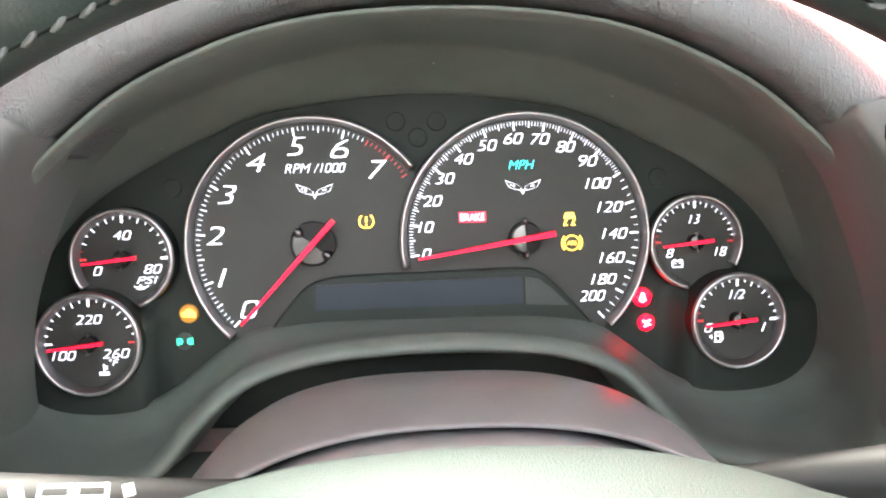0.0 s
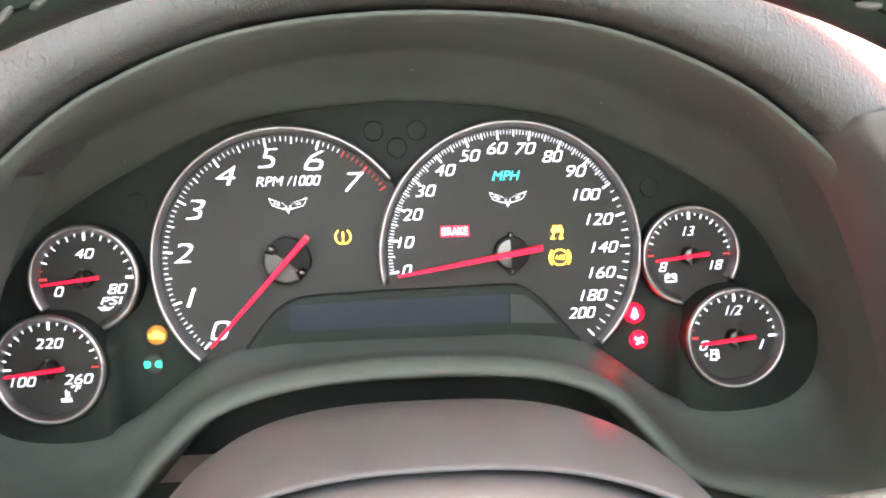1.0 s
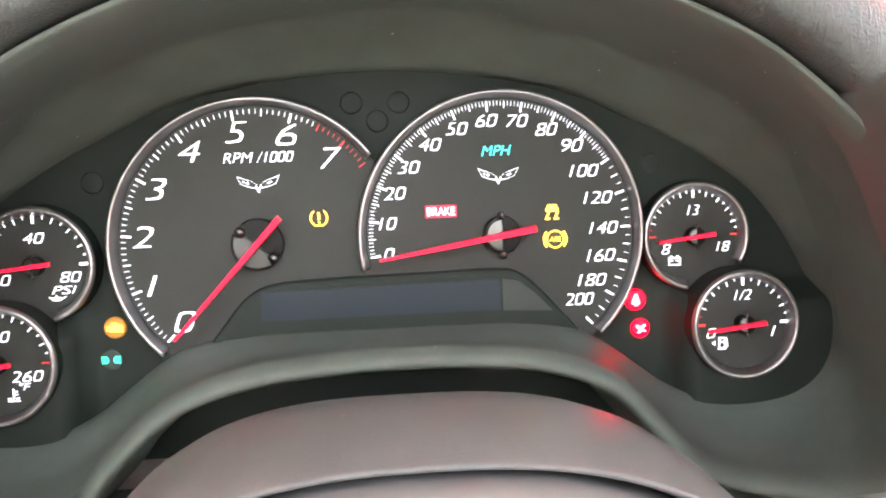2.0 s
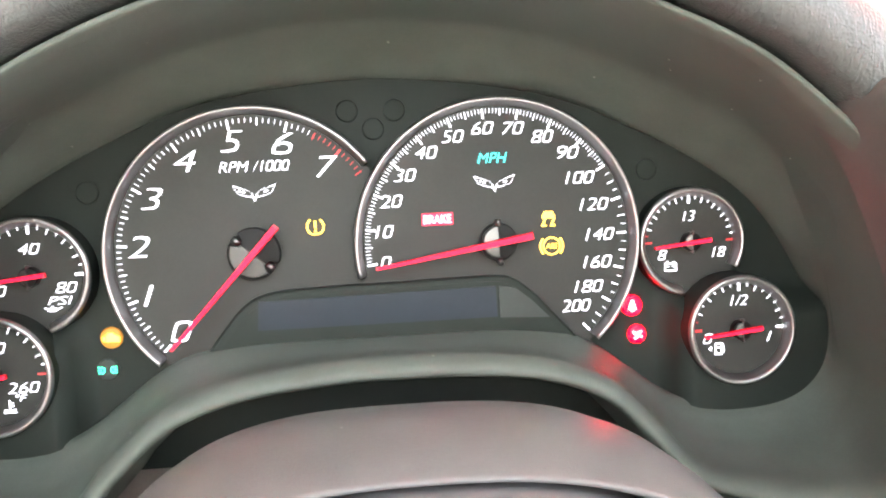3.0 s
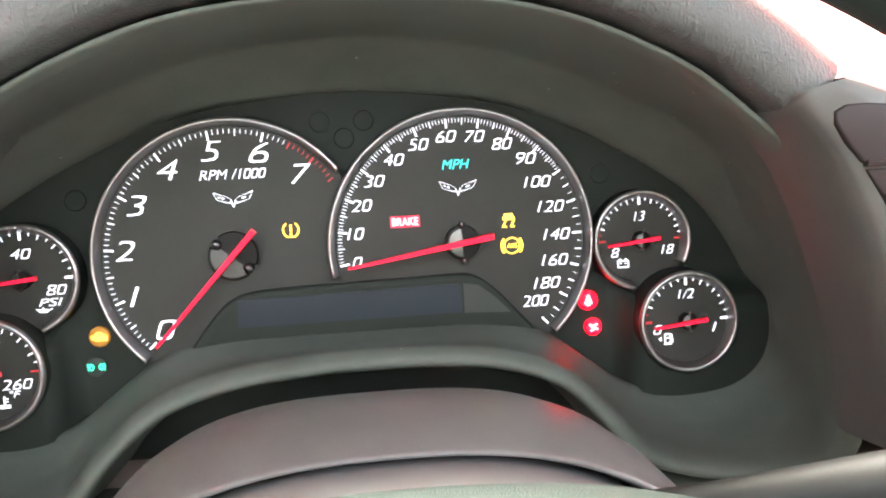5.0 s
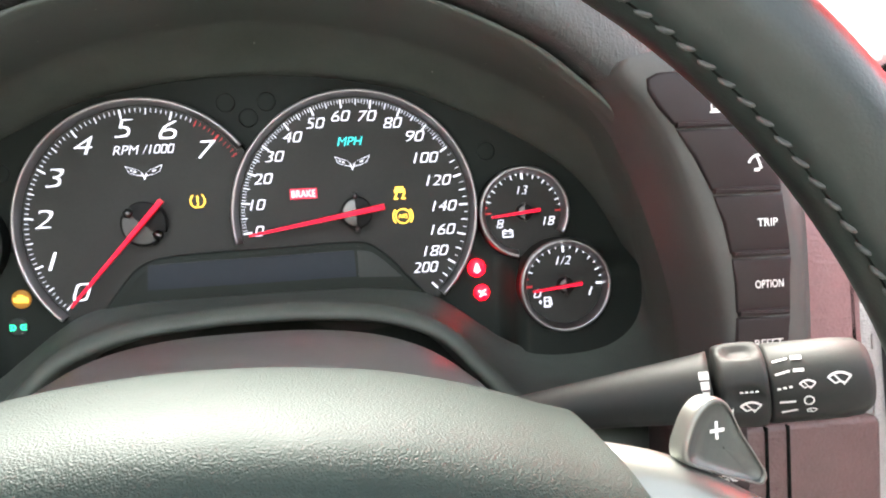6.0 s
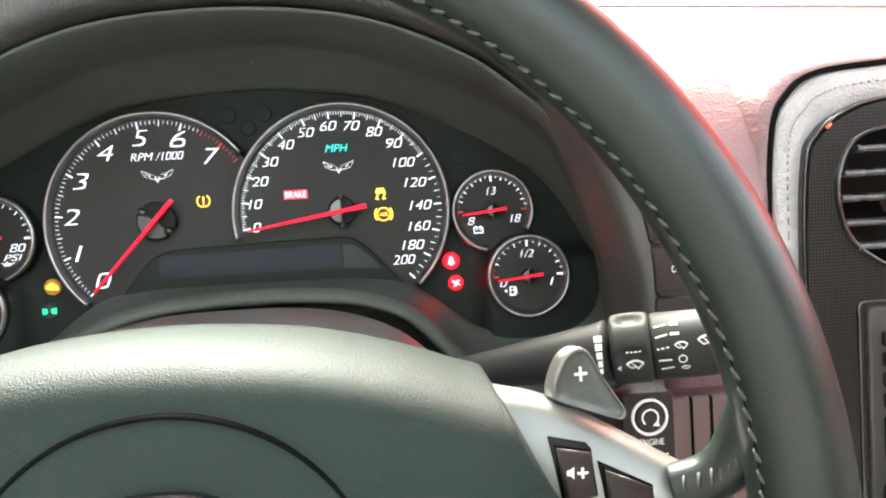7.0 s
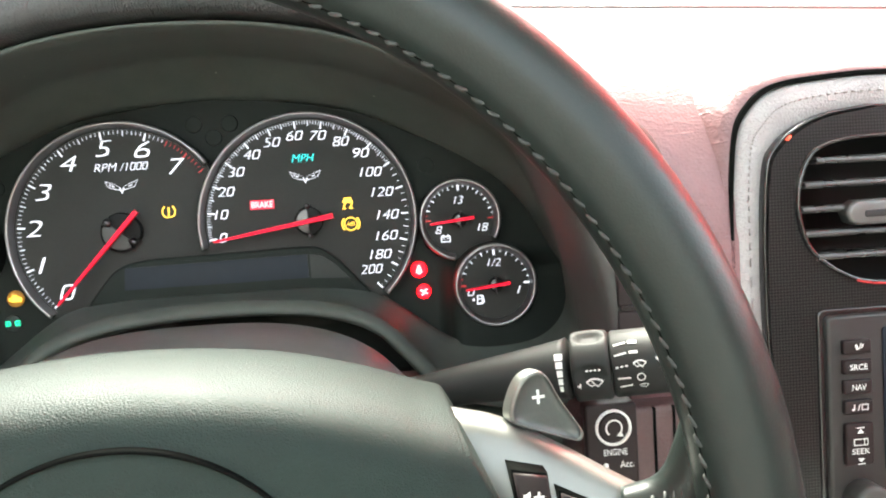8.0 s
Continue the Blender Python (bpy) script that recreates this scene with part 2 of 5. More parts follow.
def disc(cx, cz, r, n=48):
    return [(cx + r * math.cos(2 * math.pi * i / n), cz + r * math.sin(2 * math.pi * i / n)) for i in range(n)]


def ring(cx, cz, profile, a0=0.0, a1=360.0, n=120):
    """Turns a profile of (radius, y) round the dial's axis, from angle a0 to a1."""
    whole = a1 - a0 >= 360
    rows = []
    for r, y in profile:
        rows.append([Vector((cx + r * math.cos(radians(a0 + (a1 - a0) * i / n)), y, cz + r * math.sin(radians(a0 + (a1 - a0) * i / n))))
                     for i in range(n if whole else n + 1)])
    bm = loft(rows, whole)
    if not whole:
        for k in (0, n):
            bm.verts.ensure_lookup_table()
            bm.faces.new([bm.verts[j * (n + 1) + k] for j in range(len(profile))])
    return bm


def join(bms):
    out = bmesh.new()
    for b in bms:
        me = bpy.data.meshes.new("tmp")
        b.to_mesh(me)
        b.free()
        out.from_mesh(me)
        bpy.data.meshes.remove(me)
    return out


def flat(polys, y):
    """Flat print: (x, z) polygons on the plane y, facing the driver."""
    bm = bmesh.new()
    for poly in polys:
        bm.faces.new([bm.verts.new((x, y, z)) for x, z in poly])
    return bm


def quad(x, z, w, h, turn=0.0):
    c, s = math.cos(radians(turn)), math.sin(radians(turn))
    return [(x + c * a - s * b, z + s * a + c * b) for a, b in ((-w / 2, -h / 2), (w / 2, -h / 2), (w / 2, h / 2), (-w / 2, h / 2))]


def arc_band(cx, cz, r0, r1, a0, a1, n=16):
    pts = [(cx + r1 * math.cos(radians(a0 + (a1 - a0) * i / n)), cz + r1 * math.sin(radians(a0 + (a1 - a0) * i / n))) for i in range(n + 1)]
    qts = [(cx + r0 * math.cos(radians(a0 + (a1 - a0) * i / n)), cz + r0 * math.sin(radians(a0 + (a1 - a0) * i / n))) for i in range(n + 1)]
    return [[qts[i], pts[i], pts[i + 1], qts[i + 1]] for i in range(n)]


ROUND = {"0": 1.0, "O": 1.0, "C": 0.8, "D": 0.7, "G": 0.8, "S": 0.6, "P": 0.5, "R": 0.5, "B": 0.6, "2": 0.45, "3": 0.6, "5": 0.5, "6": 0.7, "8": 0.7, "9": 0.7}


def lettering(text, x, y, z, height, width=None, shear=0.28, bold=0.0):
    """Words in the built-in font as a flat mesh on the plane y, centred at (x, z), of that height and width; slanted figures get squarer bowls."""
    cu = bpy.data.curves.new("words", "FONT")
    cu.body, cu.offset, cu.resolution_u = text, bold, 4
    cu.align_x = "CENTER"
    ob = new("words", cu)
    me = bpy.data.meshes.new_from_object(ob.evaluated_get(bpy.context.evaluated_depsgraph_get()))
    bpy.data.objects.remove(ob)
    bpy.data.curves.remove(cu)
    bm = bmesh.new()
    bm.from_mesh(me)
    bpy.data.meshes.remove(me)
    if shear:
        # one island a character, from first to last
        left, islands = set(bm.verts), []
        while left:
            todo, got = [left.pop()], []
            while todo:
                v = todo.pop()
                got.append(v)
                for e in v.link_edges:
                    w = e.other_vert(v)
                    if w in left:
                        left.remove(w)
                        todo.append(w)
            islands.append(got)
        islands.sort(key=lambda g: min(v.co.x for v in g))
        signs = [c for c in text if c != " "]
        if len(islands) == len(signs):
            for c, g in zip(signs, islands):
                k = ROUND.get(c, 0.0)
                xa, xb, ya, yb = min(v.co.x for v in g), max(v.co.x for v in g), min(v.co.y for v in g), max(v.co.y for v in g)
                for v in g if k else ():
                    p, q = (2 * v.co.x - xa - xb) / (xb - xa), (2 * v.co.y - ya - yb) / (yb - ya)
                    r = math.hypot(p, q)
                    if r > 1e-5:
                        f = 1 + k * (1 / ((abs(p / r) ** 5 + abs(q / r) ** 5) ** 0.2) - 1)
                        p, q = max(-1, min(1, p * f)), max(-1, min(1, q * f))
                    v.co.x, v.co.y = (xa + xb + p * (xb - xa)) / 2, (ya + yb + q * (yb - ya)) / 2
        for v in bm.verts:
            v.co.x += shear * v.co.y
    xs, ys = [v.co.x for v in bm.verts], [v.co.y for v in bm.verts]
    s = height / (max(ys) - min(ys))
    sx = s if width is None else width / (max(xs) - min(xs))
    mx, my = (max(xs) + min(xs)) / 2, (max(ys) + min(ys)) / 2
    for v in bm.verts:
        v.co = Vector((x + (v.co.x - mx) * sx, y, z + (v.co.y - my) * s))
    return bm


def polar(cx, cz, r, a):
    return cx + r * math.cos(radians(a)), cz + r * math.sin(radians(a))


# ---- instrument cluster ----
cluster = thing("instrument_cluster", (0, 0.004, -0.06), "lit analogue instrument cluster with chrome-ringed dials in a black faceplate", "instrument cluster")
def ease(v, a, b):
    f = max(0.0, min(1.0, (v - a) / (b - a)))
    return f * f * (3 - 2 * f)


def face_y(x, z):
    """The faceplate's depth: it comes forward round the two lower outer gauges."""
    return 0.009 - 0.0165 * ease(abs(x), 0.123, 0.133) * ease(-z, 0.047, 0.062)


rows = [[Vector((x, face_y(x, z), z)) for x in np.linspace(-0.204, 0.204, 103)] for z in np.linspace(0.062, -0.116, 46)]
part("faceplate", loft([[p + Vector((0, 0.014, 0)) for p in rows[0]], *rows, [p + Vector((0, 0.014, 0)) for p in rows[-1]]]), M_PLATE, cluster)


def bezel(parent, cx, cz, r, width, a0, a1, y=0.0, deep=0.006):
    k = width
    part("bezel_side", ring(cx, cz, [(r - 0.0006, 0.0105), (r, 0.010), (r, y - deep * 0.55)], a0, a1), M_PLATE, parent, "black outer side of the ring")
    prof = [(r, y - deep * 0.55), (r - k * 0.15, y - deep * 0.85), (r - k * 0.5, y - deep), (r - k * 0.85, y - deep * 0.85), (r - k, y - deep * 0.55)]
    ob = part("bezel_ring", ring(cx, cz, prof, a0, a1), M_RING, parent, "satin chrome ring")
    wall = [(r - k, y - deep * 0.55), (r - k * 1.7, y + 0.001), (r - k * 1.2, y + 0.004)]
    part("bezel_wall", ring(cx, cz, wall, a0, a1), M_RINGWALL, parent, "dark inner chrome wall")
    return ob


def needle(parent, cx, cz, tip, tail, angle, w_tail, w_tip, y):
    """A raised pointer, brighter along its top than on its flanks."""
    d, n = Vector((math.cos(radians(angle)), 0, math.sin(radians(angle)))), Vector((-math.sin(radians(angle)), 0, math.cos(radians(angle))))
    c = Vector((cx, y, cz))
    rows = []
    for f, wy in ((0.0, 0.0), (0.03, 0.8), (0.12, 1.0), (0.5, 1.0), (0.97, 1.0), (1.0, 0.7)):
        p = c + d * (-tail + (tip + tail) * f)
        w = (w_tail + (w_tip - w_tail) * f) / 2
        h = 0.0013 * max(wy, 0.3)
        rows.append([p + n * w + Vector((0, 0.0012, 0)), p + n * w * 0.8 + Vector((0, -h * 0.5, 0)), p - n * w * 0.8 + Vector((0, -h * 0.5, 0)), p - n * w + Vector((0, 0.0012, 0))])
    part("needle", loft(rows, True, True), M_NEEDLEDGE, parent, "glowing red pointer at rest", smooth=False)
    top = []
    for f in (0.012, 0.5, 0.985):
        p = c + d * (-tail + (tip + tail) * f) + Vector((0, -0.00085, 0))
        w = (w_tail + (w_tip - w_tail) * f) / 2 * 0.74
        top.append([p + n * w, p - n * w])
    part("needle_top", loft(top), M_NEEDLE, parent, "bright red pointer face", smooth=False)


def emblem(parent, cx, cz, w, y):
    """A winged chevron, in outline."""
    s = w / 2
    def wing(m):
        out = [(0.08, -0.02), (0.30, 0.14), (1.0, 0.40), (0.80, 0.00), (0.42, -0.14), (0.14, -0.20)]
        c = (0.44, 0.06)
        inn = [(c[0] + (x - c[0]) * 0.92, c[1] + (z - c[1]) * 0.83) for x, z in out]
        return [[(cx + m * s * a[0], cz + s * a[1]) for a in (out[i], out[(i + 1) % 6], inn[(i + 1) % 6], inn[i])] for i in range(6)]
    polys = wing(1) + wing(-1)
    polys += [[(cx - 0.10 * s, cz - 0.02 * s), (cx, cz - 0.25 * s), (cx, cz - 0.42 * s), (cx - 0.14 * s, cz - 0.10 * s)],
              [(cx + 0.10 * s, cz - 0.02 * s), (cx + 0.14 * s, cz - 0.10 * s), (cx, cz - 0.42 * s), (cx, cz - 0.25 * s)]]
    polys += [quad(cx + 0.52 * s, cz + 0.07 * s, 0.22 * s, 0.07 * s, 20), quad(cx - 0.50 * s, cz + 0.06 * s, 0.14 * s, 0.09 * s, -20), quad(cx - 0.68 * s, cz + 0.13 * s, 0.10 * s, 0.07 * s, -20)]
    part("winged_mark", flat(polys, y), M_WHITE, parent, smooth=False)


def boss(parent, cx, cz, r, turn, y, notched):
    """The needle's boss: a black cap with a paler half and two metal pins, set in notches on the tachometer."""
    def edge(f, a):
        off = abs((a - turn + 90) % 180 - 90)
        return polar(cx, cz, r * f * (0.66 if notched and off < 15 else 1.0), a)
    part("needle_boss", plate([edge(1.0, 4 * i) for i in range(90)], y + 0.004, y - 0.003, 0.0006), M_HUB, parent)
    half = [edge(0.9 if notched else 0.85, turn + 180 * i / 45) for i in range(46)]
    part("boss_half", plate(half, y - 0.002, y - 0.0036, 0.0004), M_TRIM if notched else M_SILVER, parent)
    for k in (0, 180):
        px, pz = polar(cx, cz, r * (0.81 if notched else 1.06), turn + k)
        dx, dz = polar(0, 0, r * 0.18, turn + k)
        part("boss_pin", join([tube([(px - dx, y - 0.003, pz - dz), (px + dx, y - 0.003, pz + dz)], r * 0.14, 12),
                               tube([(px - dz * 0.9, y - 0.001, pz + dx * 0.9), (px + dz * 0.9, y - 0.001, pz - dx * 0.9)], r * 0.11, 12)]), M_SILVER, parent)


# tachometer
TC = (-0.0514, -0.0241)
tach = part("tachometer", plate(disc(*TC, 0.0592, 96), 0.010, 0.0012), M_DIAL, cluster, "charcoal tachometer face with lit white figures", smooth=False)
bezel(tach, *TC, 0.0609, 0.0024, 36.5, 227.5, 0.0012)
T0, TSTEP = 225.0, 25.3
white, red = [], []
for i in range(0, 76):
    a = T0 - TSTEP * i / 10
    r1 = 0.0560
    r0 = r1 - (0.0042 if i % 10 == 0 else 0.0031 if i % 5 == 0 else 0.0020)
    w = 0.00085 if i % 10 == 0 else 0.00052 if i % 5 == 0 else 0.00032
    x, z = polar(*TC, (r0 + r1) / 2, a)
    (red if i >= 65 else white).append(quad(x, z, r1 - r0, w, a))
for q in white:
    part("tick_mark", flat([q], 0.0009), M_WHITE, tach, smooth=False)
for q in red:
    part("tick_mark", flat([q], 0.0009), M_REDPRINT, tach, "red warning mark", smooth=False)
for i in range(8):
    x, z = polar(*TC, 0.0470 if i else 0.0445, T0 - 0.3 - TSTEP * i)
    part("numeral", lettering(str(i), x - (0.0003 if i == 0 else 0), 0.0008, z, 0.0086, 0.0091 if i != 1 else 0.0046, 0.24, -0.012), M_WHITE, tach, smooth=False)
part("caption", lettering("RPM /1000", -0.0495, 0.0008, 0.0119, 0.0043, 0.0290, 0.26, -0.010), M_WHITE, tach, smooth=False)
emblem(tach, -0.0501, 0.0008, 0.0178, 0.0008)
boss(tach, *TC, 0.0108, 140, -0.001, True)
needle(tach, *TC, 0.0512, 0.0152, 227.2, 0.0030, 0.0014, -0.0085)

# speedometer
SC = (0.0508, -0.0241)
speedo = part("speedometer", plate(disc(*SC, 0.0597, 96), 0.010, 0.0), M_DIAL, cluster, "charcoal speedometer face with lit white figures", smooth=False)
bezel(speedo, *SC, 0.0610, 0.0024, -46.5, 192.0, 0.0)


def speed_angle(v):
    return 187.9 - 1.55 * v if v <= 100 else 32.9 - 0.79 * (v - 100)


white = []
for v in list(range(0, 101)) + list(range(105, 201, 5)):
    a = speed_angle(v)
    big = v % 10 == 0 if v <= 100 else v % 20 == 0
    mid = v % 5 == 0 if v <= 100 else v % 10 == 0
    r1 = 0.0563
    r0 = r1 - (0.0042 if big else 0.0030 if mid else 0.0020)
    x, z = polar(*SC, (r0 + r1) / 2, a)
    white.append(quad(x, z, r1 - r0, 0.00085 if big else 0.00048 if mid else 0.00027, a))
for q in white:
    part("tick_mark", flat([q], -0.0003), M_WHITE, speedo, smooth=False)
for v in list(range(0, 101, 10)) + [120, 140, 160, 180, 200]:
    a = speed_angle(v)
    x, z = polar(*SC, 0.0484 if v < 100 else 0.0446, a + {0: 0.0, 10: 0.0, 20: 0.0, 100: 2.3, 120: 1.3, 140: 0.0, 160: 0.4, 180: 1.6, 200: 4.6}.get(v, 0.8))
    part("numeral", lettering(str(v), x, -0.0004, z, 0.0051, {1: 0.0046, 2: 0.0095 if v > 10 else 0.0078, 3: 0.0128}[len(str(v))], 0.24, -0.010), M_WHITE, speedo, smooth=False)
emblem(speedo, 0.0503, 0.0006, 0.0176, -0.0004)
boss(speedo, *SC, 0.0079, 92, -0.002, False)
needle(speedo, *SC, 0.0530, 0.0142, 189.2, 0.0032, 0.0013, -0.0085)
part("speed_unit_lamp", lettering("MPH", 0.0497, -0.0004, 0.0114, 0.0041, 0.0126, 0.26, -0.006), M_TEAL, speedo, "lit teal unit letters", smooth=False)


def small_gauge(name, c, r, a0, a1, low, mid, high, label, steps, y=0.0, red_low=True, red_high=True, big_first=False):
    g = part(name, plate(disc(*c, r - 0.001, 64), 0.010, y + 0.0006), M_DIAL, cluster, label, smooth=False)
    bezel(g, *c, r, 0.0027, a0, a1, y + 0.0006, 0.005)
    white, red = [], []
    for i in range(steps + 1):
        a = 180 - 180 * i / steps
        big = i in (0, steps // 2, steps)
        r1 = r * 0.865
        r0 = r1 - (0.0040 if big else 0.0030 if i % 2 == 0 else 0.0019)
        x, z = polar(*c, (r0 + r1) / 2, a)
        q = quad(x, z, r1 - r0, 0.0012 if i == steps // 2 or (big and not red_high) else 0.0008 if big else 0.00055, a)
        (red if (i < 2 and red_low) or (i == steps and red_high) else white).append(q)
    for q in white:
        part("tick_mark", flat([q], y + 0.0003), M_WHITE, g, smooth=False)
    for q in red:
        part("tick_mark", flat([q], y + 0.0003), M_REDPRINT, g, "red warning mark", smooth=False)
    wide = {"0": 0.0044, "1": 0.0024, "8": 0.0042, "13": 0.0056, "18": 0.0064, "40": 0.0086, "80": 0.0088, "1/2": 0.0078, "100": 0.0112, "220": 0.0122, "260": 0.0128}
    for text, dx, dz in ((low, -0.0123 if high != "1" else -0.0140, -0.0055 if high != "1" else -0.0036), (mid, 0.0, 0.0113 if high != "1" else 0.0125), (high, 0.0135 if high != "260" else 0.0116, -0.0052 if high != "1" else -0.0040)):
        part("numeral", lettering(text, c[0] + dx, y + 0.0002, c[1] + dz, 0.0043, wide[text], 0.24, -0.010), M_WHITE, g, smooth=False)
    boss(g, *c, 0.0040, 90, y - 0.001, False)
    needle(g, *c, 0.0178, 0.0078, 186.0, 0.0020, 0.0012, y - 0.006)
    return g


volt = small_gauge("voltmeter", (0.1366, -0.0286), 0.0240, -31, 260, "8", "13", "18", "voltmeter with a broken chrome ring", 20, 0.003)
fuel = small_gauge("fuel_gauge", (0.1535, -0.0664), 0.0238, 0, 360, "0", "1/2", "1", "fuel gauge at empty", 16, -0.009, True, False)
oil = small_gauge("oil_gauge", (-0.1418, -0.0292), 0.0246, -72, 216, "0", "40", "80", "oil pressure gauge with a broken chrome ring", 16, 0.001, True, False)
temp = small_gauge("temperature_gauge", (-0.1560, -0.0676), 0.0247, 0, 360, "100", "220", "260", "coolant temperature gauge at cold", 16, -0.009, False, True)


def frame_box(x, z, w, h, t):
    return [quad(x, z + h / 2, w + t, t), quad(x, z - h / 2, w + t, t), quad(x - w / 2, z, t, h), quad(x + w / 2, z, t, h)]


bx, bz = 0.1280, -0.0396
part("battery_symbol", flat(frame_box(bx, bz, 0.0050, 0.0030, 0.0006) + [quad(bx - 0.0014, bz + 0.0021, 0.0011, 0.0007), quad(bx + 0.0014, bz + 0.0021, 0.0011, 0.0007), quad(bx - 0.0012, bz + 0.0003, 0.0011, 0.0005), quad(bx + 0.0012, bz + 0.0003, 0.0011, 0.0005)], 0.0032), M_WHITE, volt, smooth=False)
fx, fz = 0.1442, -0.0745
part("pump_symbol", flat(frame_box(fx, fz, 0.0026, 0.0044, 0.0006) + [quad(fx, fz + 0.0004, 0.0026, 0.0005), quad(fx, fz - 0.0025, 0.0038, 0.0005), quad(fx + 0.0022, fz + 0.0002, 0.0005, 0.0040, 8), quad(fx + 0.0018, fz - 0.0014, 0.0010, 0.0005)] + [[(fx - 0.0046, fz), (fx - 0.0030, fz - 0.0012), (fx - 0.0030, fz + 0.0012)]], -0.0087), M_WHITE, fuel, smooth=False)
part("caption", lettering("PSI", -0.1312, 0.0012, -0.0397, 0.0033, 0.0100, 0.26, -0.004), M_WHITE, oil, smooth=False)
ox, oz = -0.1346, -0.0434
part("oil_can_symbol", flat([quad(ox, oz, 0.0036, 0.0015), quad(ox + 0.0028, oz + 0.0004, 0.0026, 0.0005, 25), quad(ox - 0.0024, oz + 0.0005, 0.0015, 0.0005, -30), quad(ox, oz + 0.0012, 0.0010, 0.0006)], 0.0013), M_WHITE, oil, smooth=False)
part("caption", lettering("\u00b0F", -0.1456, -0.0088, -0.0769, 0.0030, 0.0046, 0.28, 0.004), M_WHITE, temp, smooth=False)
tx, tz = -0.1503, -0.0806
part("thermometer_symbol", flat([quad(tx, tz + 0.0008, 0.0008, 0.0042), quad(tx + 0.0010, tz + 0.0018, 0.0014, 0.0005), quad(tx + 0.0010, tz + 0.0006, 0.0014, 0.0005), quad(tx - 0.0016, tz - 0.0010, 0.0016, 0.0005), quad(tx + 0.0016, tz - 0.0010, 0.0016, 0.0005), quad(tx, tz - 0.0020, 0.0050, 0.0006)], -0.0087), M_WHITE, temp, smooth=False)

# message display
house = [(-0.074, -0.0665), (-0.066, -0.0560), (-0.056, -0.0452), (-0.044, -0.0408), (-0.02, -0.0396), (0.02, -0.0388), (0.048, -0.0384),
         (0.057, -0.0402), (0.066, -0.0472), (0.074, -0.0560), (0.082, -0.0650), (0.085, -0.07), (-0.074, -0.07)]
smooth_house = [(p.x, p.z) for p in spline([(x, 0, z) for x, z in house[:11]], 60)] + house[11:]
display = part("message_display", plate(smooth_house, 0.003, -0.0042, 0.0015), M_PLATE, cluster, "switched-off message display in a black arched housing", smooth=True)
inner_house = [(x * 0.955 + 0.0003, z - 0.0022) for x, z in smooth_house[:60]] + [(0.081, -0.069), (-0.07, -0.069)]
part("housing_face", plate(inner_house, -0.004, -0.0046), M_PLATE, display, smooth=False)
part("screen", plate([(-0.0514, -0.0560), (0.0490, -0.0558), (0.0486, -0.0426), (-0.0505, -0.0440)], -0.0044, -0.0050), M_SCREEN, display, "dark blue-grey screen", smooth=False)
part("side_blank", plate([(0.0502, -0.0562), (0.0715, -0.0572), (0.0640, -0.0494), (0.0572, -0.0440), (0.0500, -0.0427)], -0.0044, -0.0050), M_LENS, display, smooth=False)


def lamp_lens(x, z, mat, r=0.0047):
    return part("lamp_lens", plate(disc(x, z, r, 28), 0.0095, 0.0080, 0.0006), mat, cluster)


def icon(name, polys, y, mat, label):
    part(name, flat(polys, y), mat, cluster, label, smooth=False)


for x, z in ((-0.0105, 0.0337), (0.0095, 0.0335), (0.0002, 0.0258), (-0.1195, 0.0038), (0.1195, 0.0038)):
    lamp_lens(x, z, M_PLATE)
lamp_lens(-0.1143, -0.0577, M_AMBERDIM), lamp_lens(-0.1166, -0.0713, M_LENS)
lamp_lens(0.1117, -0.0566, M_REDGLOW), lamp_lens(0.1138, -0.0696, M_REDGLOW, 0.0042)
sx, sz = -0.1143, -0.0577
engine = [quad(sx + 0.0002, sz - 0.0002, 0.0046, 0.0030), quad(sx - 0.0028, sz - 0.0002, 0.0010, 0.0020), quad(sx + 0.0030, sz - 0.0006, 0.0010, 0.0026), quad(sx, sz + 0.0018, 0.0028, 0.0007), quad(sx + 0.0002, sz + 0.0015, 0.0009, 0.0006)]
icon("service_lamp", engine, 0.0076, M_AMBER, "lit amber service lamp")
px, pz = -0.1166, -0.0713
pk = []
for m in (-1, 1):
    pk += arc_band(px + m * 0.0026, pz, 0.0010, 0.0016, -90 if m < 0 else 90, 90 if m < 0 else 270, 8)
    pk += [quad(px + m * 0.0032, pz + k * 0.0011, 0.0016, 0.0005, m * k * 24) for k in (-1, 0, 1)]
icon("parking_lamp_symbol", pk, 0.0076, M_GREEN, "lit green parking light symbol")
ux, uz = -0.0259, -0.0142
icon("tyre_lamp", arc_band(ux, uz, 0.0031, 0.0038, 125, 235, 14) + arc_band(ux, uz, 0.0031, 0.0038, -55, 55, 14) + [quad(ux, uz - 0.0031, 0.0038, 0.0006), quad(ux, uz + 0.0008, 0.0009, 0.0030), quad(ux, uz - 0.0018, 0.0009, 0.0009)], 0.0006, M_AMBER, "lit amber tyre pressure symbol")
part("brake_lamp_field", flat([quad(0.0254, -0.0134, 0.0134, 0.0052)], -0.0003), M_REDFIELD, cluster, "red glowing lamp field", smooth=False)
part("brake_lamp", lettering("BRAKE", 0.0254, -0.0005, -0.0134, 0.0035, 0.0118, 0.0, 0.010), M_REDLAMP, cluster, "lit red warning word", smooth=False)
cx0, cz0 = 0.0730, -0.0153
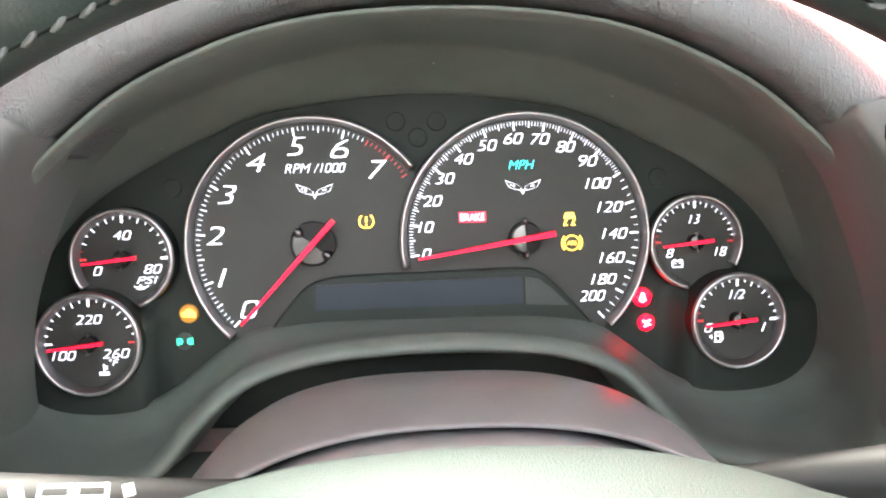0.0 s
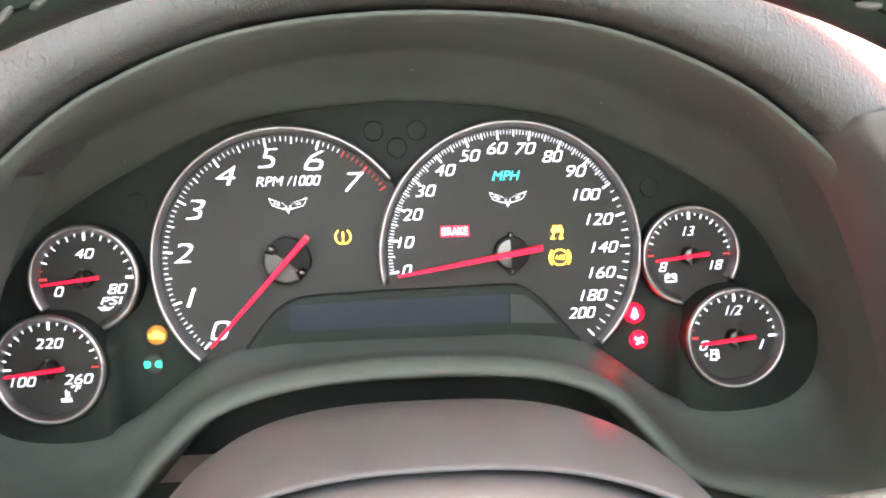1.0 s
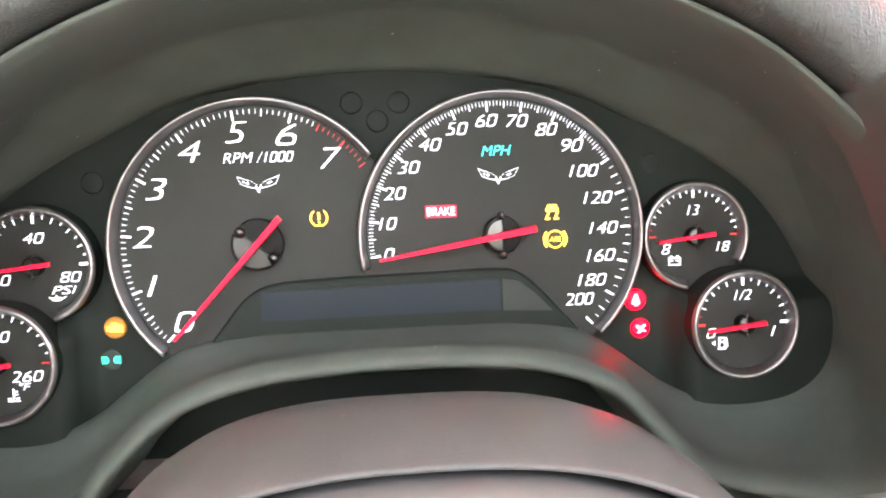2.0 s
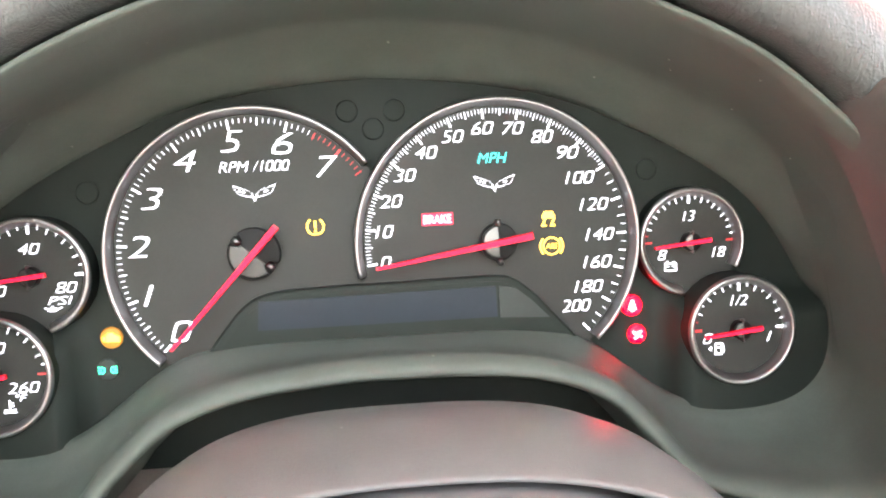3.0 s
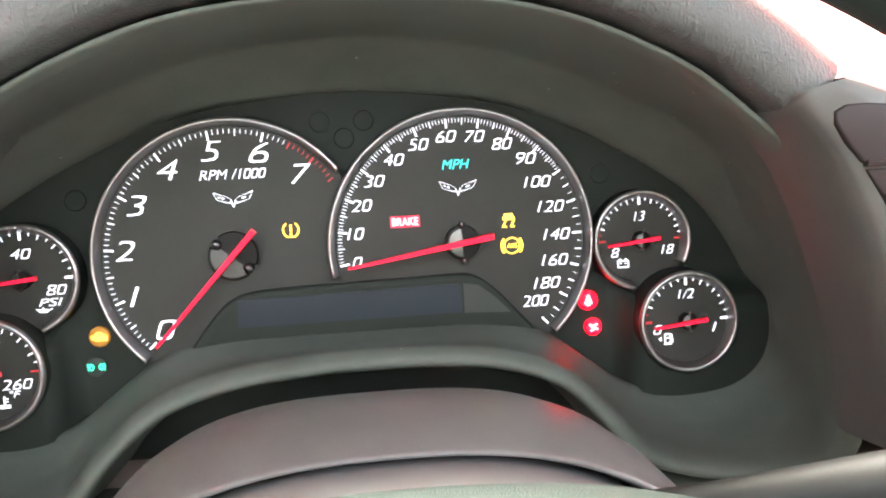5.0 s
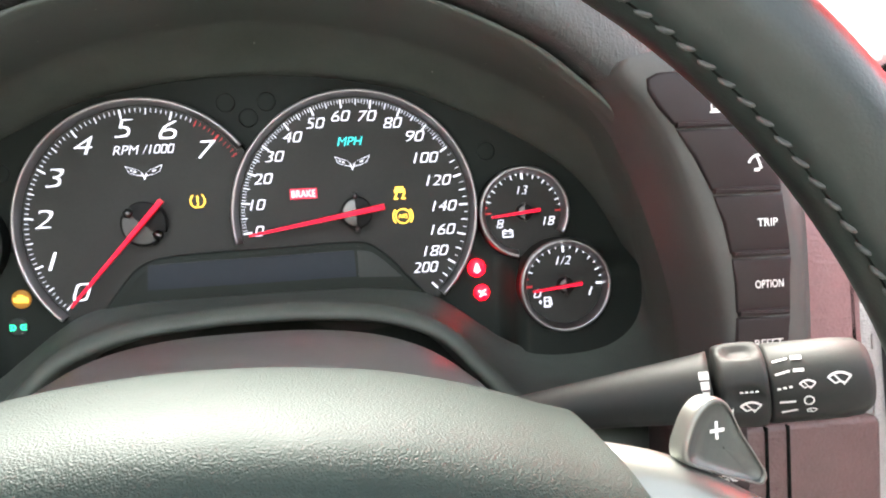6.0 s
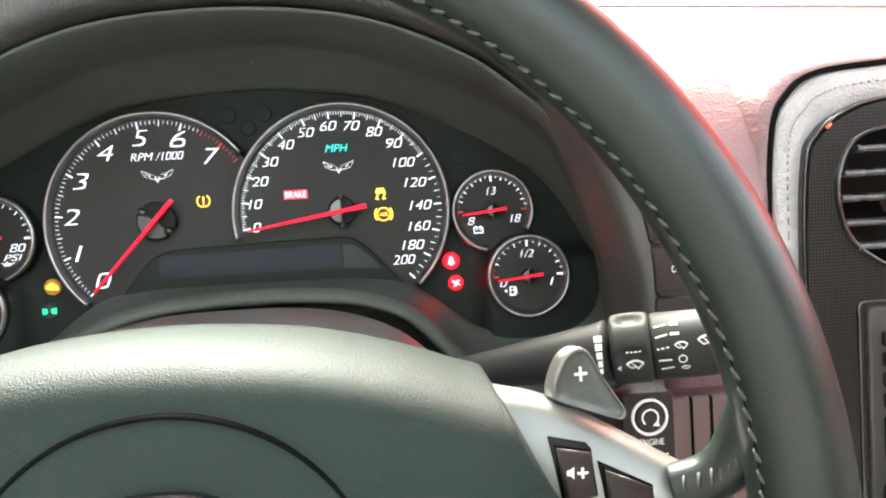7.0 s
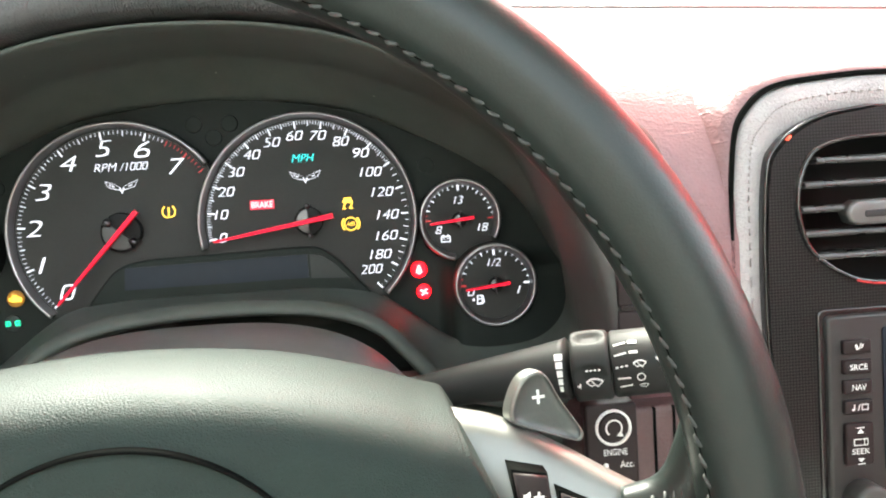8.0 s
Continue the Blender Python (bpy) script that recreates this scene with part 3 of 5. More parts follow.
icon("traction_lamp", [quad(cx0, cz0 + 0.0022, 0.0042, 0.0016), quad(cx0, cz0 + 0.0008, 0.0056, 0.0016), quad(cx0 - 0.0018, cz0 - 0.0012, 0.0008, 0.0030, -25), quad(cx0 + 0.0020, cz0 - 0.0012, 0.0008, 0.0030, -25), quad(cx0 - 0.0020, cz0 - 0.0030, 0.0022, 0.0008), quad(cx0 + 0.0018, cz0 - 0.0030, 0.0022, 0.0008)], -0.0005, M_AMBER, "lit amber traction control symbol")
ax0, az0 = 0.0741, -0.0272
icon("antilock_lamp", arc_band(ax0, az0, 0.0033, 0.0039, 0, 360, 32) + arc_band(ax0, az0, 0.0045, 0.0053, -42, 42, 12) + arc_band(ax0, az0, 0.0045, 0.0053, 138, 222, 12), -0.0005, M_AMBER, "lit amber antilock brake symbol")
part("antilock_letters", lettering("ABS", ax0, -0.0005, az0, 0.0021, 0.0050, 0.1, 0.008), M_AMBER, cluster, smooth=False)
ex, ez = 0.1117, -0.0566
icon("belt_lamp", [[(ex - 0.0020, ez - 0.0018), (ex + 0.0020, ez - 0.0018), (ex + 0.0012, ez + 0.0008), (ex + 0.0005, ez + 0.0026), (ex - 0.0005, ez + 0.0026), (ex - 0.0012, ez + 0.0008)], quad(ex, ez - 0.0022, 0.0016, 0.0009)], 0.0076, M_REDLAMP, "lit red seat belt lamp")
gx, gz = 0.1138, -0.0696
icon("airbag_lamp", [quad(gx - 0.0006, gz + 0.0002, 0.0036, 0.0012, -35), quad(gx + 0.0012, gz + 0.0010, 0.0020, 0.0010, 20), quad(gx - 0.0004, gz - 0.0014, 0.0024, 0.0009, 30), quad(gx + 0.0016, gz - 0.0010, 0.0016, 0.0008, -30)], 0.0076, M_REDLAMP, "lit red airbag lamp")

# ---- dashboard ----
dash = thing("dashboard", (0, 0.1, -0.2), "charcoal dashboard with a deep moulded instrument hood and padded brow", "dashboard", kind="structure")
IN = [(0, -0.0615), (0.03, -0.0615), (0.055, -0.062), (0.08, -0.0655), (0.096, -0.074), (0.112, -0.086), (0.127, -0.096), (0.151, -0.100), (0.177, -0.0965),
      (0.192, -0.084), (0.195, -0.062), (0.184, -0.036), (0.168, -0.013), (0.147, 0.004), (0.114, 0.022), (0.07, 0.039), (0.0, 0.047)]
MID = [(0, -0.02, -0.0625), (0.03, -0.02, -0.063), (0.057, -0.02, -0.065), (0.082, -0.02, -0.071), (0.099, -0.02, -0.083), (0.115, -0.02, -0.099), (0.131, -0.02, -0.109),
       (0.154, -0.02, -0.112), (0.180, -0.02, -0.107), (0.193, -0.02, -0.088), (0.190, -0.02, -0.060), (0.183, -0.022, -0.028), (0.172, -0.024, -0.003),
       (0.152, -0.025, 0.020), (0.113, -0.025, 0.041), (0.063, -0.025, 0.059), (0.003, -0.025, 0.066)]
OUT = [(0, -0.05, -0.0665), (0.03, -0.05, -0.067), (0.06, -0.05, -0.0705), (0.0845, -0.05, -0.0800), (0.1020, -0.05, -0.0975), (0.1165, -0.05, -0.1135), (0.134, -0.052, -0.1208),
       (0.157, -0.060, -0.1230), (0.180, -0.075, -0.1185), (0.187, -0.088, -0.100), (0.184, -0.095, -0.060), (0.174, -0.098, -0.028), (0.160, -0.099, 0.001),
       (0.142, -0.100, 0.020), (0.112, -0.100, 0.042), (0.065, -0.100, 0.060), (0.012, -0.100, 0.0655)]


def full_loop(half, mid_x, n=256, wide=0.0):
    """A closed curve from its right half, mirrored about mid_x; wide spreads its lower left leg."""
    spread = {2: 0.3, 3: 0.7, 4: 1.0, 5: 0.9, 6: 0.5, 7: 0.2}
    left = [(2 * mid_x - p[0] - wide * spread.get(i, 0.0), *p[1:]) for i, p in enumerate(half[1:-1], 1)]
    top, bottom = (mid_x, *half[-1][1:]), (half[0][0], *half[0][1:])
    return spline([bottom, *half[1:-1], top, *reversed(left)], n, True)


loop_in = full_loop([(x, 0.0, z) for x, z in IN], 0.0)
loop_mid = full_loop(MID, 0.003, wide=0.004)
loop_out = full_loop(OUT, 0.0065, wide=0.011)


def outward(loop):
    n = len(loop)
    out = []
    for i in range(n):
        t = loop[(i + 1) % n] - loop[i - 1]
        out.append(Vector((t.z, 0, -t.x)).normalized())
    return out


normals = outward(loop_out)


def lip(off, dy, low=None):
    """The lip's line; low gives the rounder lip over the steering column."""
    out = []
    for p, k in zip(loop_out, normals):
        w = max(0.0, min(1.0, (-0.01 - p.z) / 0.04)) if low else 0.0
        o, d = (off + (low[0] - off) * w, dy + (low[1] - dy) * w) if low else (off, dy)
        out.append(p + k * o + Vector((0, d, 0)))
    return out


proud = [max(0.0, min(1.0, (-0.018 - p.z) / 0.03)) for p in loop_in]
mix = lambda a, b, f, dy=0.0: [p.lerp(q, f) + Vector((0, dy, 0)) for p, q in zip(a, b)]
shroud_rows = [[p + Vector((0, 0.012, 0)) for p in loop_in], [p + Vector((0, 0.007 - 0.010 * w, 0)) for p, w in zip(loop_in, proud)], [p.lerp(q, 0.07) + Vector((0, 0.005 - 0.0095 * w, 0)) for p, q, w in zip(loop_in, loop_mid, proud)], [p.lerp(q, 0.45) + Vector((0, 0.003 - 0.005 * w, 0)) for p, q, w in zip(loop_in, loop_mid, proud)],
               mix(loop_in, loop_mid, 0.92), mix(loop_mid, loop_out, 0.08), mix(loop_mid, loop_out, 0.5), lip(-0.0012, 0.009, (-0.0052, 0.0100)), lip(-0.0008, 0.006, (-0.0042, 0.0050)), lip(-0.0003, 0.0030, (-0.0026, 0.0018)), lip(0, 0.0012, (-0.0008, 0.0003)), lip(0.0007, -0.0002, (0.0010, -0.0002)), lip(0.0016, 0.0002, (0.0024, 0.0010)),
               lip(0.0022, 0.003, (0.0034, 0.0034)), lip(0.0035, 0.012), lip(0.0062, 0.03), lip(0.007, 0.08)]
part("instrument_hood", loft(shroud_rows, True), M_SHROUD, dash, "matt black moulded hood round the dials")
# padded brow
i0, i1 = 102, 155
brow_prof = [(0.0058, 0.06), (0.0045, 0.022), (0.0034, 0.008), (0.0036, -0.003), (0.0042, -0.009), (0.0062, -0.0128), (0.011, -0.0150), (0.0175, -0.0152), (0.024, -0.0130), (0.0285, -0.0085), (0.0315, -0.001), (0.0325, 0.010), (0.032, 0.03), (0.029, 0.06), (0.020, 0.10)]
path_ids = list(range(i0, i1 + 1))
brow_rows = []
for a, (off, dy) in enumerate(brow_prof):
    brow_rows.append([loop_out[i] + normals[i] * off + Vector((0, dy, 0)) for i in path_ids])
bm = loft(brow_rows)
bm.verts.ensure_lookup_table()
for k in (0, len(path_ids) - 1):
    bm.faces.new([bm.verts[a * len(path_ids) + k] for a in range(len(brow_prof))])
part("brow_pad", bm, M_BROW, dash, "grained black padded brow over the dials")
# dash top: a level padded shelf that rises over the instruments
def back_rise(x, y):
    return (0.0425 - 0.039 * (max(x, 0.0) - 0.3)) * max(0.0, min(1.0, (y - 0.2) / 0.29)) ** 1.5


def top_height(x, y):
    base = 0.047 + 0.205 * (y + 0.06)
    bump = 0.034 * math.exp(-((x / 0.19) ** 4)) * max(0.0, 1 - abs(y - 0.02) / 0.45)
    return base + bump - 0.0015


rows = []
for a in (-90, 0, 10, 20, 30, 40, 50, 60, 70, 80, 90):
    # the padded edge rolls over from the upright face
    row = []
    for x in np.linspace(0.205 - 0.058 * min(max(a, 0), 50) / 50, 0.95, 60):
        c = top_height(x, 0.03) - 0.11
        back = 0.05 if 0.28 < x < 0.40 and a < 25 else 0.0
        row.append(Vector((x, 0.030 - 0.115 * math.cos(radians(max(a, 0))) ** 0.85 + back, c + 0.11 * math.sin(radians(a)) ** 0.92 if a >= 0 else -0.20)))
    rows.append(row)
for y in (0.055, 0.1, 0.2, 0.3, 0.4, 0.46, 0.49, 0.5, 0.505):
    rows.append([Vector((x, y, top_height(x, y) + back_rise(x, y) - (0.02 if y > 0.502 else 0))) for x in np.linspace(0.147, 0.95, 60)])
part("dash_top", loft(rows), M_DASH, dash, "padded dash top in bright daylight", solid=0.004)
part("windscreen_seal", tube([Vector((x, 0.492, top_height(x, 0.492) + back_rise(x, 0.492))) for x in np.linspace(-0.7, 0.95, 40)], 0.0038, 8), M_TRIM, dash, "dark rubber seal along the windscreen")
rows = [[Vector((x, y, top_height(x, y) + back_rise(x, y) - 0.001 - (0.02 if y > 0.502 else 0))) for x in np.linspace(-0.7, 0.166, 60)] for y in (0.0, 0.05, 0.1, 0.2, 0.3, 0.4, 0.46, 0.495, 0.505)]
part("dash_top_behind_hood", loft(rows), M_DASH, dash, solid=0.004)
rows = [[Vector((x, y, z)) for x in np.linspace(-0.7, -0.165 if z > 0.04 else -0.197, 30)] for y, z in ((-0.104, -0.20), (-0.108, 0.0), (-0.098, 0.035), (-0.06, 0.046), (0.0, 0.056))]
part("dash_side", loft(rows), M_DASH, dash, solid=0.004)


def side_trim(m, mid):
    """The satin panel beside the hood, from the lip out to the dash face."""
    a = [Vector((x, -0.1, z)) for x, z in ((0.1825, -0.098), (0.1815, -0.080), (0.1785, -0.060), (0.1690, -0.027), (0.1570, 0.002), (0.1450, 0.0190), (0.1440, 0.0240), (0.147, 0.0275))]
    b = [Vector((x, -0.106, z)) for x, z in ((0.2230, -0.098), (0.2240, -0.080), (0.2240, -0.060), (0.2225, -0.027), (0.213, 0.005), (0.192, 0.023), (0.176, 0.0295), (0.165, 0.032))]
    a, b = spline(a, 50), spline(b, 50)
    flip = lambda p: Vector((2 * mid - p.x, p.y, p.z)) if m < 0 else p
    rows = [[flip(p + Vector((0, 0.02, 0))) for p in a]]
    for f, dy in ((0.0, 0.010), (0.015, 0.002), (0.04, -0.0065), (0.075, -0.0135), (0.11, -0.0175), (0.15, -0.0192), (0.22, -0.0196), (0.5, -0.0190), (0.78, -0.0168), (0.95, -0.010), (1.0, -0.003), (1.0, 0.03)):
        rows.append([flip(p.lerp(q, f) + Vector((0, dy, 0))) for p, q in zip(a, b)])
    return loft(rows)


part("side_trim", side_trim(1, 0.0065), M_TRIM, dash, "satin grey trim beside the hood")
part("side_trim", side_trim(-1, 0.0065), M_TRIM, dash, "satin grey trim beside the hood")
# driver information buttons
button_rows = [([(0.1668, 0.0035), (0.1612, 0.0100), (0.1572, 0.0165), (0.1570, 0.0205), (0.1605, 0.0226), (0.1670, 0.0232), (0.1750, 0.0224), (0.1830, 0.0195), (0.1900, 0.0150), (0.1960, 0.0095), (0.2005, 0.0035)], "pump"),
               ([(0.1805, -0.0215), (0.1740, -0.0085), (0.1680, 0.0015), (0.2010, 0.0015), (0.2050, -0.010), (0.2078, -0.0215)], "dial"),
               ([(0.1872, -0.0455), (0.1847, -0.0335), (0.1813, -0.0235), (0.2082, -0.0235), (0.2100, -0.034), (0.2108, -0.0455)], "TRIP"),
               ([(0.1890, -0.0680), (0.1886, -0.057), (0.1877, -0.0475), (0.2109, -0.0475), (0.2108, -0.057), (0.2102, -0.0680)], "OPTION"),
               ([(0.1868, -0.0900), (0.1885, -0.080), (0.1890, -0.0700), (0.2101, -0.0700), (0.2095, -0.080), (0.2085, -0.0900)], "RESET")]
for outline, mark in button_rows:
    b = part("trip_button", plate(outline, -0.1, -0.1224, 0.0012), M_BUTTON, dash, "soft black push button with a white mark")
    zc = sum(z for _, z in outline) / len(outline)
    xr = max(x for x, _ in outline)
    if mark == "pump":
        polys = frame_box(0.1825, 0.0105, 0.0030, 0.0042, 0.0006) + [quad(0.1825, 0.0075, 0.0046, 0.0007), quad(0.1857, 0.0105, 0.0009, 0.0048), quad(0.1878, 0.0100, 0.0018, 0.0040)]
        part("button_mark", flat(polys, -0.1227), M_PRINT, b, smooth=False)
    elif mark == "dial":
        polys = arc_band(0.1990, -0.0135, 0.0040, 0.0050, 20, 160, 10) + [quad(0.1990, -0.0120, 0.0010, 0.0045, 20), quad(0.1980, -0.0145, 0.0022, 0.0012)]
        part("button_mark", flat(polys, -0.1227), M_PRINT, b, smooth=False)
    else:
        part("button_mark", lettering(mark, xr - 0.0092, -0.1227, zc, 0.0030, 0.0080 if mark == "TRIP" else 0.0112, 0.0, 0.004), M_PRINT, b, smooth=False)
    x0, x1, z1 = outline[0][0], outline[-1][0], min(z for _, z in outline)
    if mark != "RESET":
        part("button_ledge", plate(rounded(x0 + 0.0006, z1 - 0.0014, x1 - 0.0006, z1 + 0.0010, 0.0005), -0.1, -0.1234, 0.0006), M_BUTTON, b)

# lower dash panel with the starter button
part("lower_panel", plate(rounded(0.176, -0.42, 0.262, -0.119, 0.004), -0.06, -0.1005, 0.003), M_LOWER, dash, "dark vinyl lower panel")
for x in (0.2105, 0.2200):
    part("panel_seam", plate(rounded(x - 0.0006, -0.30, x + 0.0006, -0.1195, 0.0005), -0.09, -0.1012), M_GROOVE, dash, smooth=False)
part("knee_panel", loft([[Vector((x, y, z)) for x in np.linspace(-0.7, 0.26, 20)] for y, z in ((-0.02, -0.118), (-0.046, -0.135), (-0.05, -0.16), (-0.07, -0.45))]), M_SHROUD, dash, solid=0.004)
starter = part("starter_switch", plate(rounded(0.1765, -0.158, 0.2010, -0.1152, 0.002), -0.095, -0.1045, 0.0012), M_BUTTON, dash, "black engine starter switch with a white ring")
part("switch_ring", ring(0.1893, -0.1262, [(0.0085, -0.104), (0.0085, -0.1054), (0.0074, -0.1056), (0.0072, -0.104)], n=64), M_PRINT, starter, "white ring round the starter button")
part("switch_cap", plate(disc(0.1893, -0.1262, 0.0068, 40), -0.104, -0.1058, 0.001), M_BUTTON, starter)
part("switch_arrow", flat(arc_band(0.1893, -0.1262, 0.0033, 0.0041, -50, 230, 24) + [[(0.1893 + 0.0010, -0.1300), (0.1893 + 0.0044, -0.1304), (0.1893 + 0.0032, -0.1274)]], -0.1060), M_PRINT, starter, smooth=False)
part("switch_word", lettering("ENGINE", 0.1900, -0.1047, -0.1378, 0.0030, 0.0112, 0.0, 0.002), M_PRINT, starter, smooth=False)
part("switch_word", lettering("Acc.", 0.1952, -0.1047, -0.1438, 0.0030, 0.0066, 0.0, 0.004), M_PRINT, starter, smooth=False)
part("switch_led", plate(disc(0.1850, -0.1440, 0.0013, 16), -0.104, -0.1050), M_PRINT, starter)

# ---- centre stack ----
stack = thing("centre_console", (0.341, -0.05, -0.3), "centre console with stitched vinyl surround, carbon-weave trim and air vent", "centre console", shift=(-0.001, 0, -0.0017))
SX = 0.341


def mirror_x(pts):
    return pts + [(2 * SX - x, z) for x, z in reversed(pts)]


lea = mirror_x([(p.x, p.z) for p in spline([(0.270, 0, -0.40), (0.266, 0, -0.175), (0.2615, 0, -0.059), (0.2635, 0, 0.000), (0.2715, 0, 0.020), (0.289, 0, 0.0305), (0.33, 0, 0.0345)], 60)])
lip_line = [(x + (-0.0018 if x < SX else 0.0018), z + 0.0020) for x, z in lea]
collar = [[Vector((x + (-d if x < SX else d), y, z + 0.8 * d)) for x, z in lip_line] for d, y in ((0.034, -0.020), (0.022, -0.045), (0.012, -0.066), (0.005, -0.0785), (0.001, -0.0835), (0.0002, -0.0835))]
part("console_collar", loft(collar), M_DASH, stack, "dash vinyl rising to the console's joint")
part("surround_gap", loft([[Vector((x, y, z)) for x, z in line] for line, y in ((lip_line, -0.06), (lip_line, -0.0835), (lip_line, -0.0850), (lea, -0.0850), (lea, -0.03))], True), M_GROOVE, stack, "dark joint round the surround", smooth=False)
trm = mirror_x([(p.x, p.z) for p in spline([(0.282, 0, -0.40), (0.279, 0, -0.175), (0.2752, 0, -0.082), (0.2770, 0, -0.018), (0.284, 0, 0.001), (0.304, 0, 0.0130), (0.33, 0, 0.0175)], 60)])

part("vinyl_surround", loft([[Vector((x, y, z)) for x, z in line] for line, y in ((lea, -0.02), (lea, -0.0815), ([(x * 0.9 + u * 0.1, z * 0.9 + w * 0.1) for (x, z), (u, w) in zip(lea, trm)], -0.0846), ([(x * 0.7 + u * 0.3, z * 0.7 + w * 0.3) for (x, z), (u, w) in zip(lea, trm)], -0.0858), (trm, -0.0860), (trm, -0.06))], True), M_SURROUND, stack, "grained vinyl surround with a stitched seam")
edge_line = [(x + (-0.0022 if x < SX else 0.0022), z + 0.0020) for x, z in trm]
edge_rows = [(0.0, -0.06), (0.0, -0.0870), (0.08, -0.0886), (0.25, -0.0900), (0.5, -0.0906), (0.75, -0.0900), (0.92, -0.0886), (1.0, -0.0870), (1.0, -0.06)]
part("gloss_edge", loft([[Vector((x + (u - x) * f, y, z + (w - z) * f)) for (x, z), (u, w) in zip(edge_line, trm)] for f, y in edge_rows], True), M_GLOSS, stack, "gloss black raised edge")
# stitches on the surround
st = []
seam = spline([(0.2705, -0.0865, -0.20), (0.2685, -0.0865, -0.059), (0.2700, -0.0865, -0.004), (0.2775, -0.0868, 0.0125), (0.293, -0.0870, 0.0225), (0.335, -0.0870, 0.0262), (0.39, -0.087, 0.0225)], 130)
for i in range(0, 128, 2):
    st.append(tube([seam[i], seam[i + 1] + Vector((0, -0.0004, 0))], 0.00045, 6))
part("seam_stitching", join(st), M_PALETHREAD, stack)
vent_half = [(p.x, p.z) for p in spline([(0.341, 0, -0.0688), (0.318, 0, -0.0655), (0.298, 0, -0.0525), (0.2905, 0, -0.036), (0.2905, 0, -0.018), (0.2985, 0, -0.002), (0.316, 0, 0.0038), (0.341, 0, 0.0045)], 60)]
vent_line = vent_half + [(2 * SX - x, z) for x, z in reversed(vent_half[1:-1])]
vent = part("air_vent", loft([[Vector((x, y, z)) for x, z in vent_line] for y in (-0.0912, -0.060)] + [[Vector((SX, -0.060, -0.03))] * len(vent_line)], True), M_VENT, stack, "black air vent with slats")


def by_angle(pts, n=200, cz=-0.035):
    """The outline again, as n points at even angles round the vent's middle."""
    got = sorted((math.atan2(z - cz, x - SX), math.hypot(x - SX, z - cz)) for x, z in pts)
    a, r = [g[0] for g in got], [g[1] for g in got]
    turn = np.linspace(-math.pi, math.pi, n, endpoint=False)
    rad = np.interp(turn, a, r, period=2 * math.pi)
    return [(SX + float(q) * math.cos(t), cz + float(q) * math.sin(t)) for t, q in zip(turn, rad)]


trim_line, hole_line = by_angle(trm), by_angle(vent_line)
part("carbon_trim", loft([[Vector((x, -0.080, z)) for x, z in trim_line], [Vector((x, -0.0895, z)) for x, z in trim_line], [Vector((SX + (x - SX) * 0.992, -0.0906, z - 0.0004)) for x, z in trim_line]]
                         + [[Vector((SX + (x - SX) * 1.006, -0.0910, -0.035 + (z + 0.035) * 1.006)) for x, z in hole_line], [Vector((x, -0.0895, z)) for x, z in hole_line]], True), M_CARBON, stack, "glossy carbon-weave trim", smooth=False)


def shrink(pts, f, cz=-0.032):
    return [(SX + (x - SX) * f, cz + (z - cz) * f) for x, z in pts]


rim_rows = [[Vector((x, y, z)) for x, z in shrink(vent_line, f)] for f, y in ((1.01, -0.0900), (1.0, -0.0935), (0.975, -0.0938), (0.955, -0.0915))]
part("vent_rim", loft(rim_rows, True), M_GLOSS, vent, "gloss black vent rim")
for i, z in enumerate((-0.0065, -0.0180, -0.0298, -0.0416, -0.0530)):
    half = (0.041, 0.0475, 0.0490, 0.0475, 0.0415)[i]
    rows = [[Vector((SX + s * half, y, z + dz)) for s in (-1, -0.97, 0.97, 1)] for y, dz in ((-0.070, -0.0012), (-0.0918, -0.0022), (-0.0932, -0.0019), (-0.0939, -0.0011), (-0.0940, -0.0004), (-0.0937, 0.0004), (-0.0930, 0.0010), (-0.0918, 0.0014), (-0.070, 0.0006))]
    part("vent_slat", loft(rows), M_SLAT, vent)
part("vent_knob", plate([(SX - 0.0290, -0.0330), (SX - 0.0275, -0.0290), (SX - 0.0235, -0.0268), (SX + 0.0235, -0.0268), (SX + 0.0275, -0.0290), (SX + 0.0290, -0.0330), (SX + 0.0270, -0.0372), (SX + 0.0230, -0.0388), (SX - 0.0230, -0.0388), (SX - 0.0270, -0.0372)], -0.09, -0.0985, 0.0018), M_KNOB, vent, "satin grey slat adjuster")
part("knob_slot", plate(rounded(SX - 0.0205, -0.0352, SX + 0.0205, -0.0318, 0.0012), -0.0975, -0.0990, 0.0004), M_VENT, vent, "dark slot of the adjuster")
part("warning_led", plate([(0.2866, 0.0042), (0.2874, 0.0035), (0.2892, 0.0055), (0.2884, 0.0062)], -0.0895, -0.0912), M_LED, stack, "red security lamp")
part("vent_glow_strip", tube([Vector((x, -0.0930, z)) for x, z in shrink(vent_line, 0.998)[0:9]], 0.0007, 8), M_REDPRINT, vent, "thin red lit strip")
radio = thing("radio", (0.36, -0.085, -0.30), "dark car radio with a column of white-lettered buttons", "radio", shift=(-0.009, 0, 0.002))
part("radio_body", plate(rounded(0.3095, -0.24, 0.4100, -0.0860, 0.003), -0.05, -0.0945, 0.002), M_RADIO, radio)
part("radio_frame", plate(rounded(0.3065, -0.243, 0.4130, -0.0830, 0.004), -0.05, -0.0920, 0.001), M_GLOSS, radio)
part("radio_screen", plate(rounded(0.3380, -0.165, 0.4050, -0.0930, 0.002), -0.09, -0.0952), M_SCREEN, radio, smooth=False)
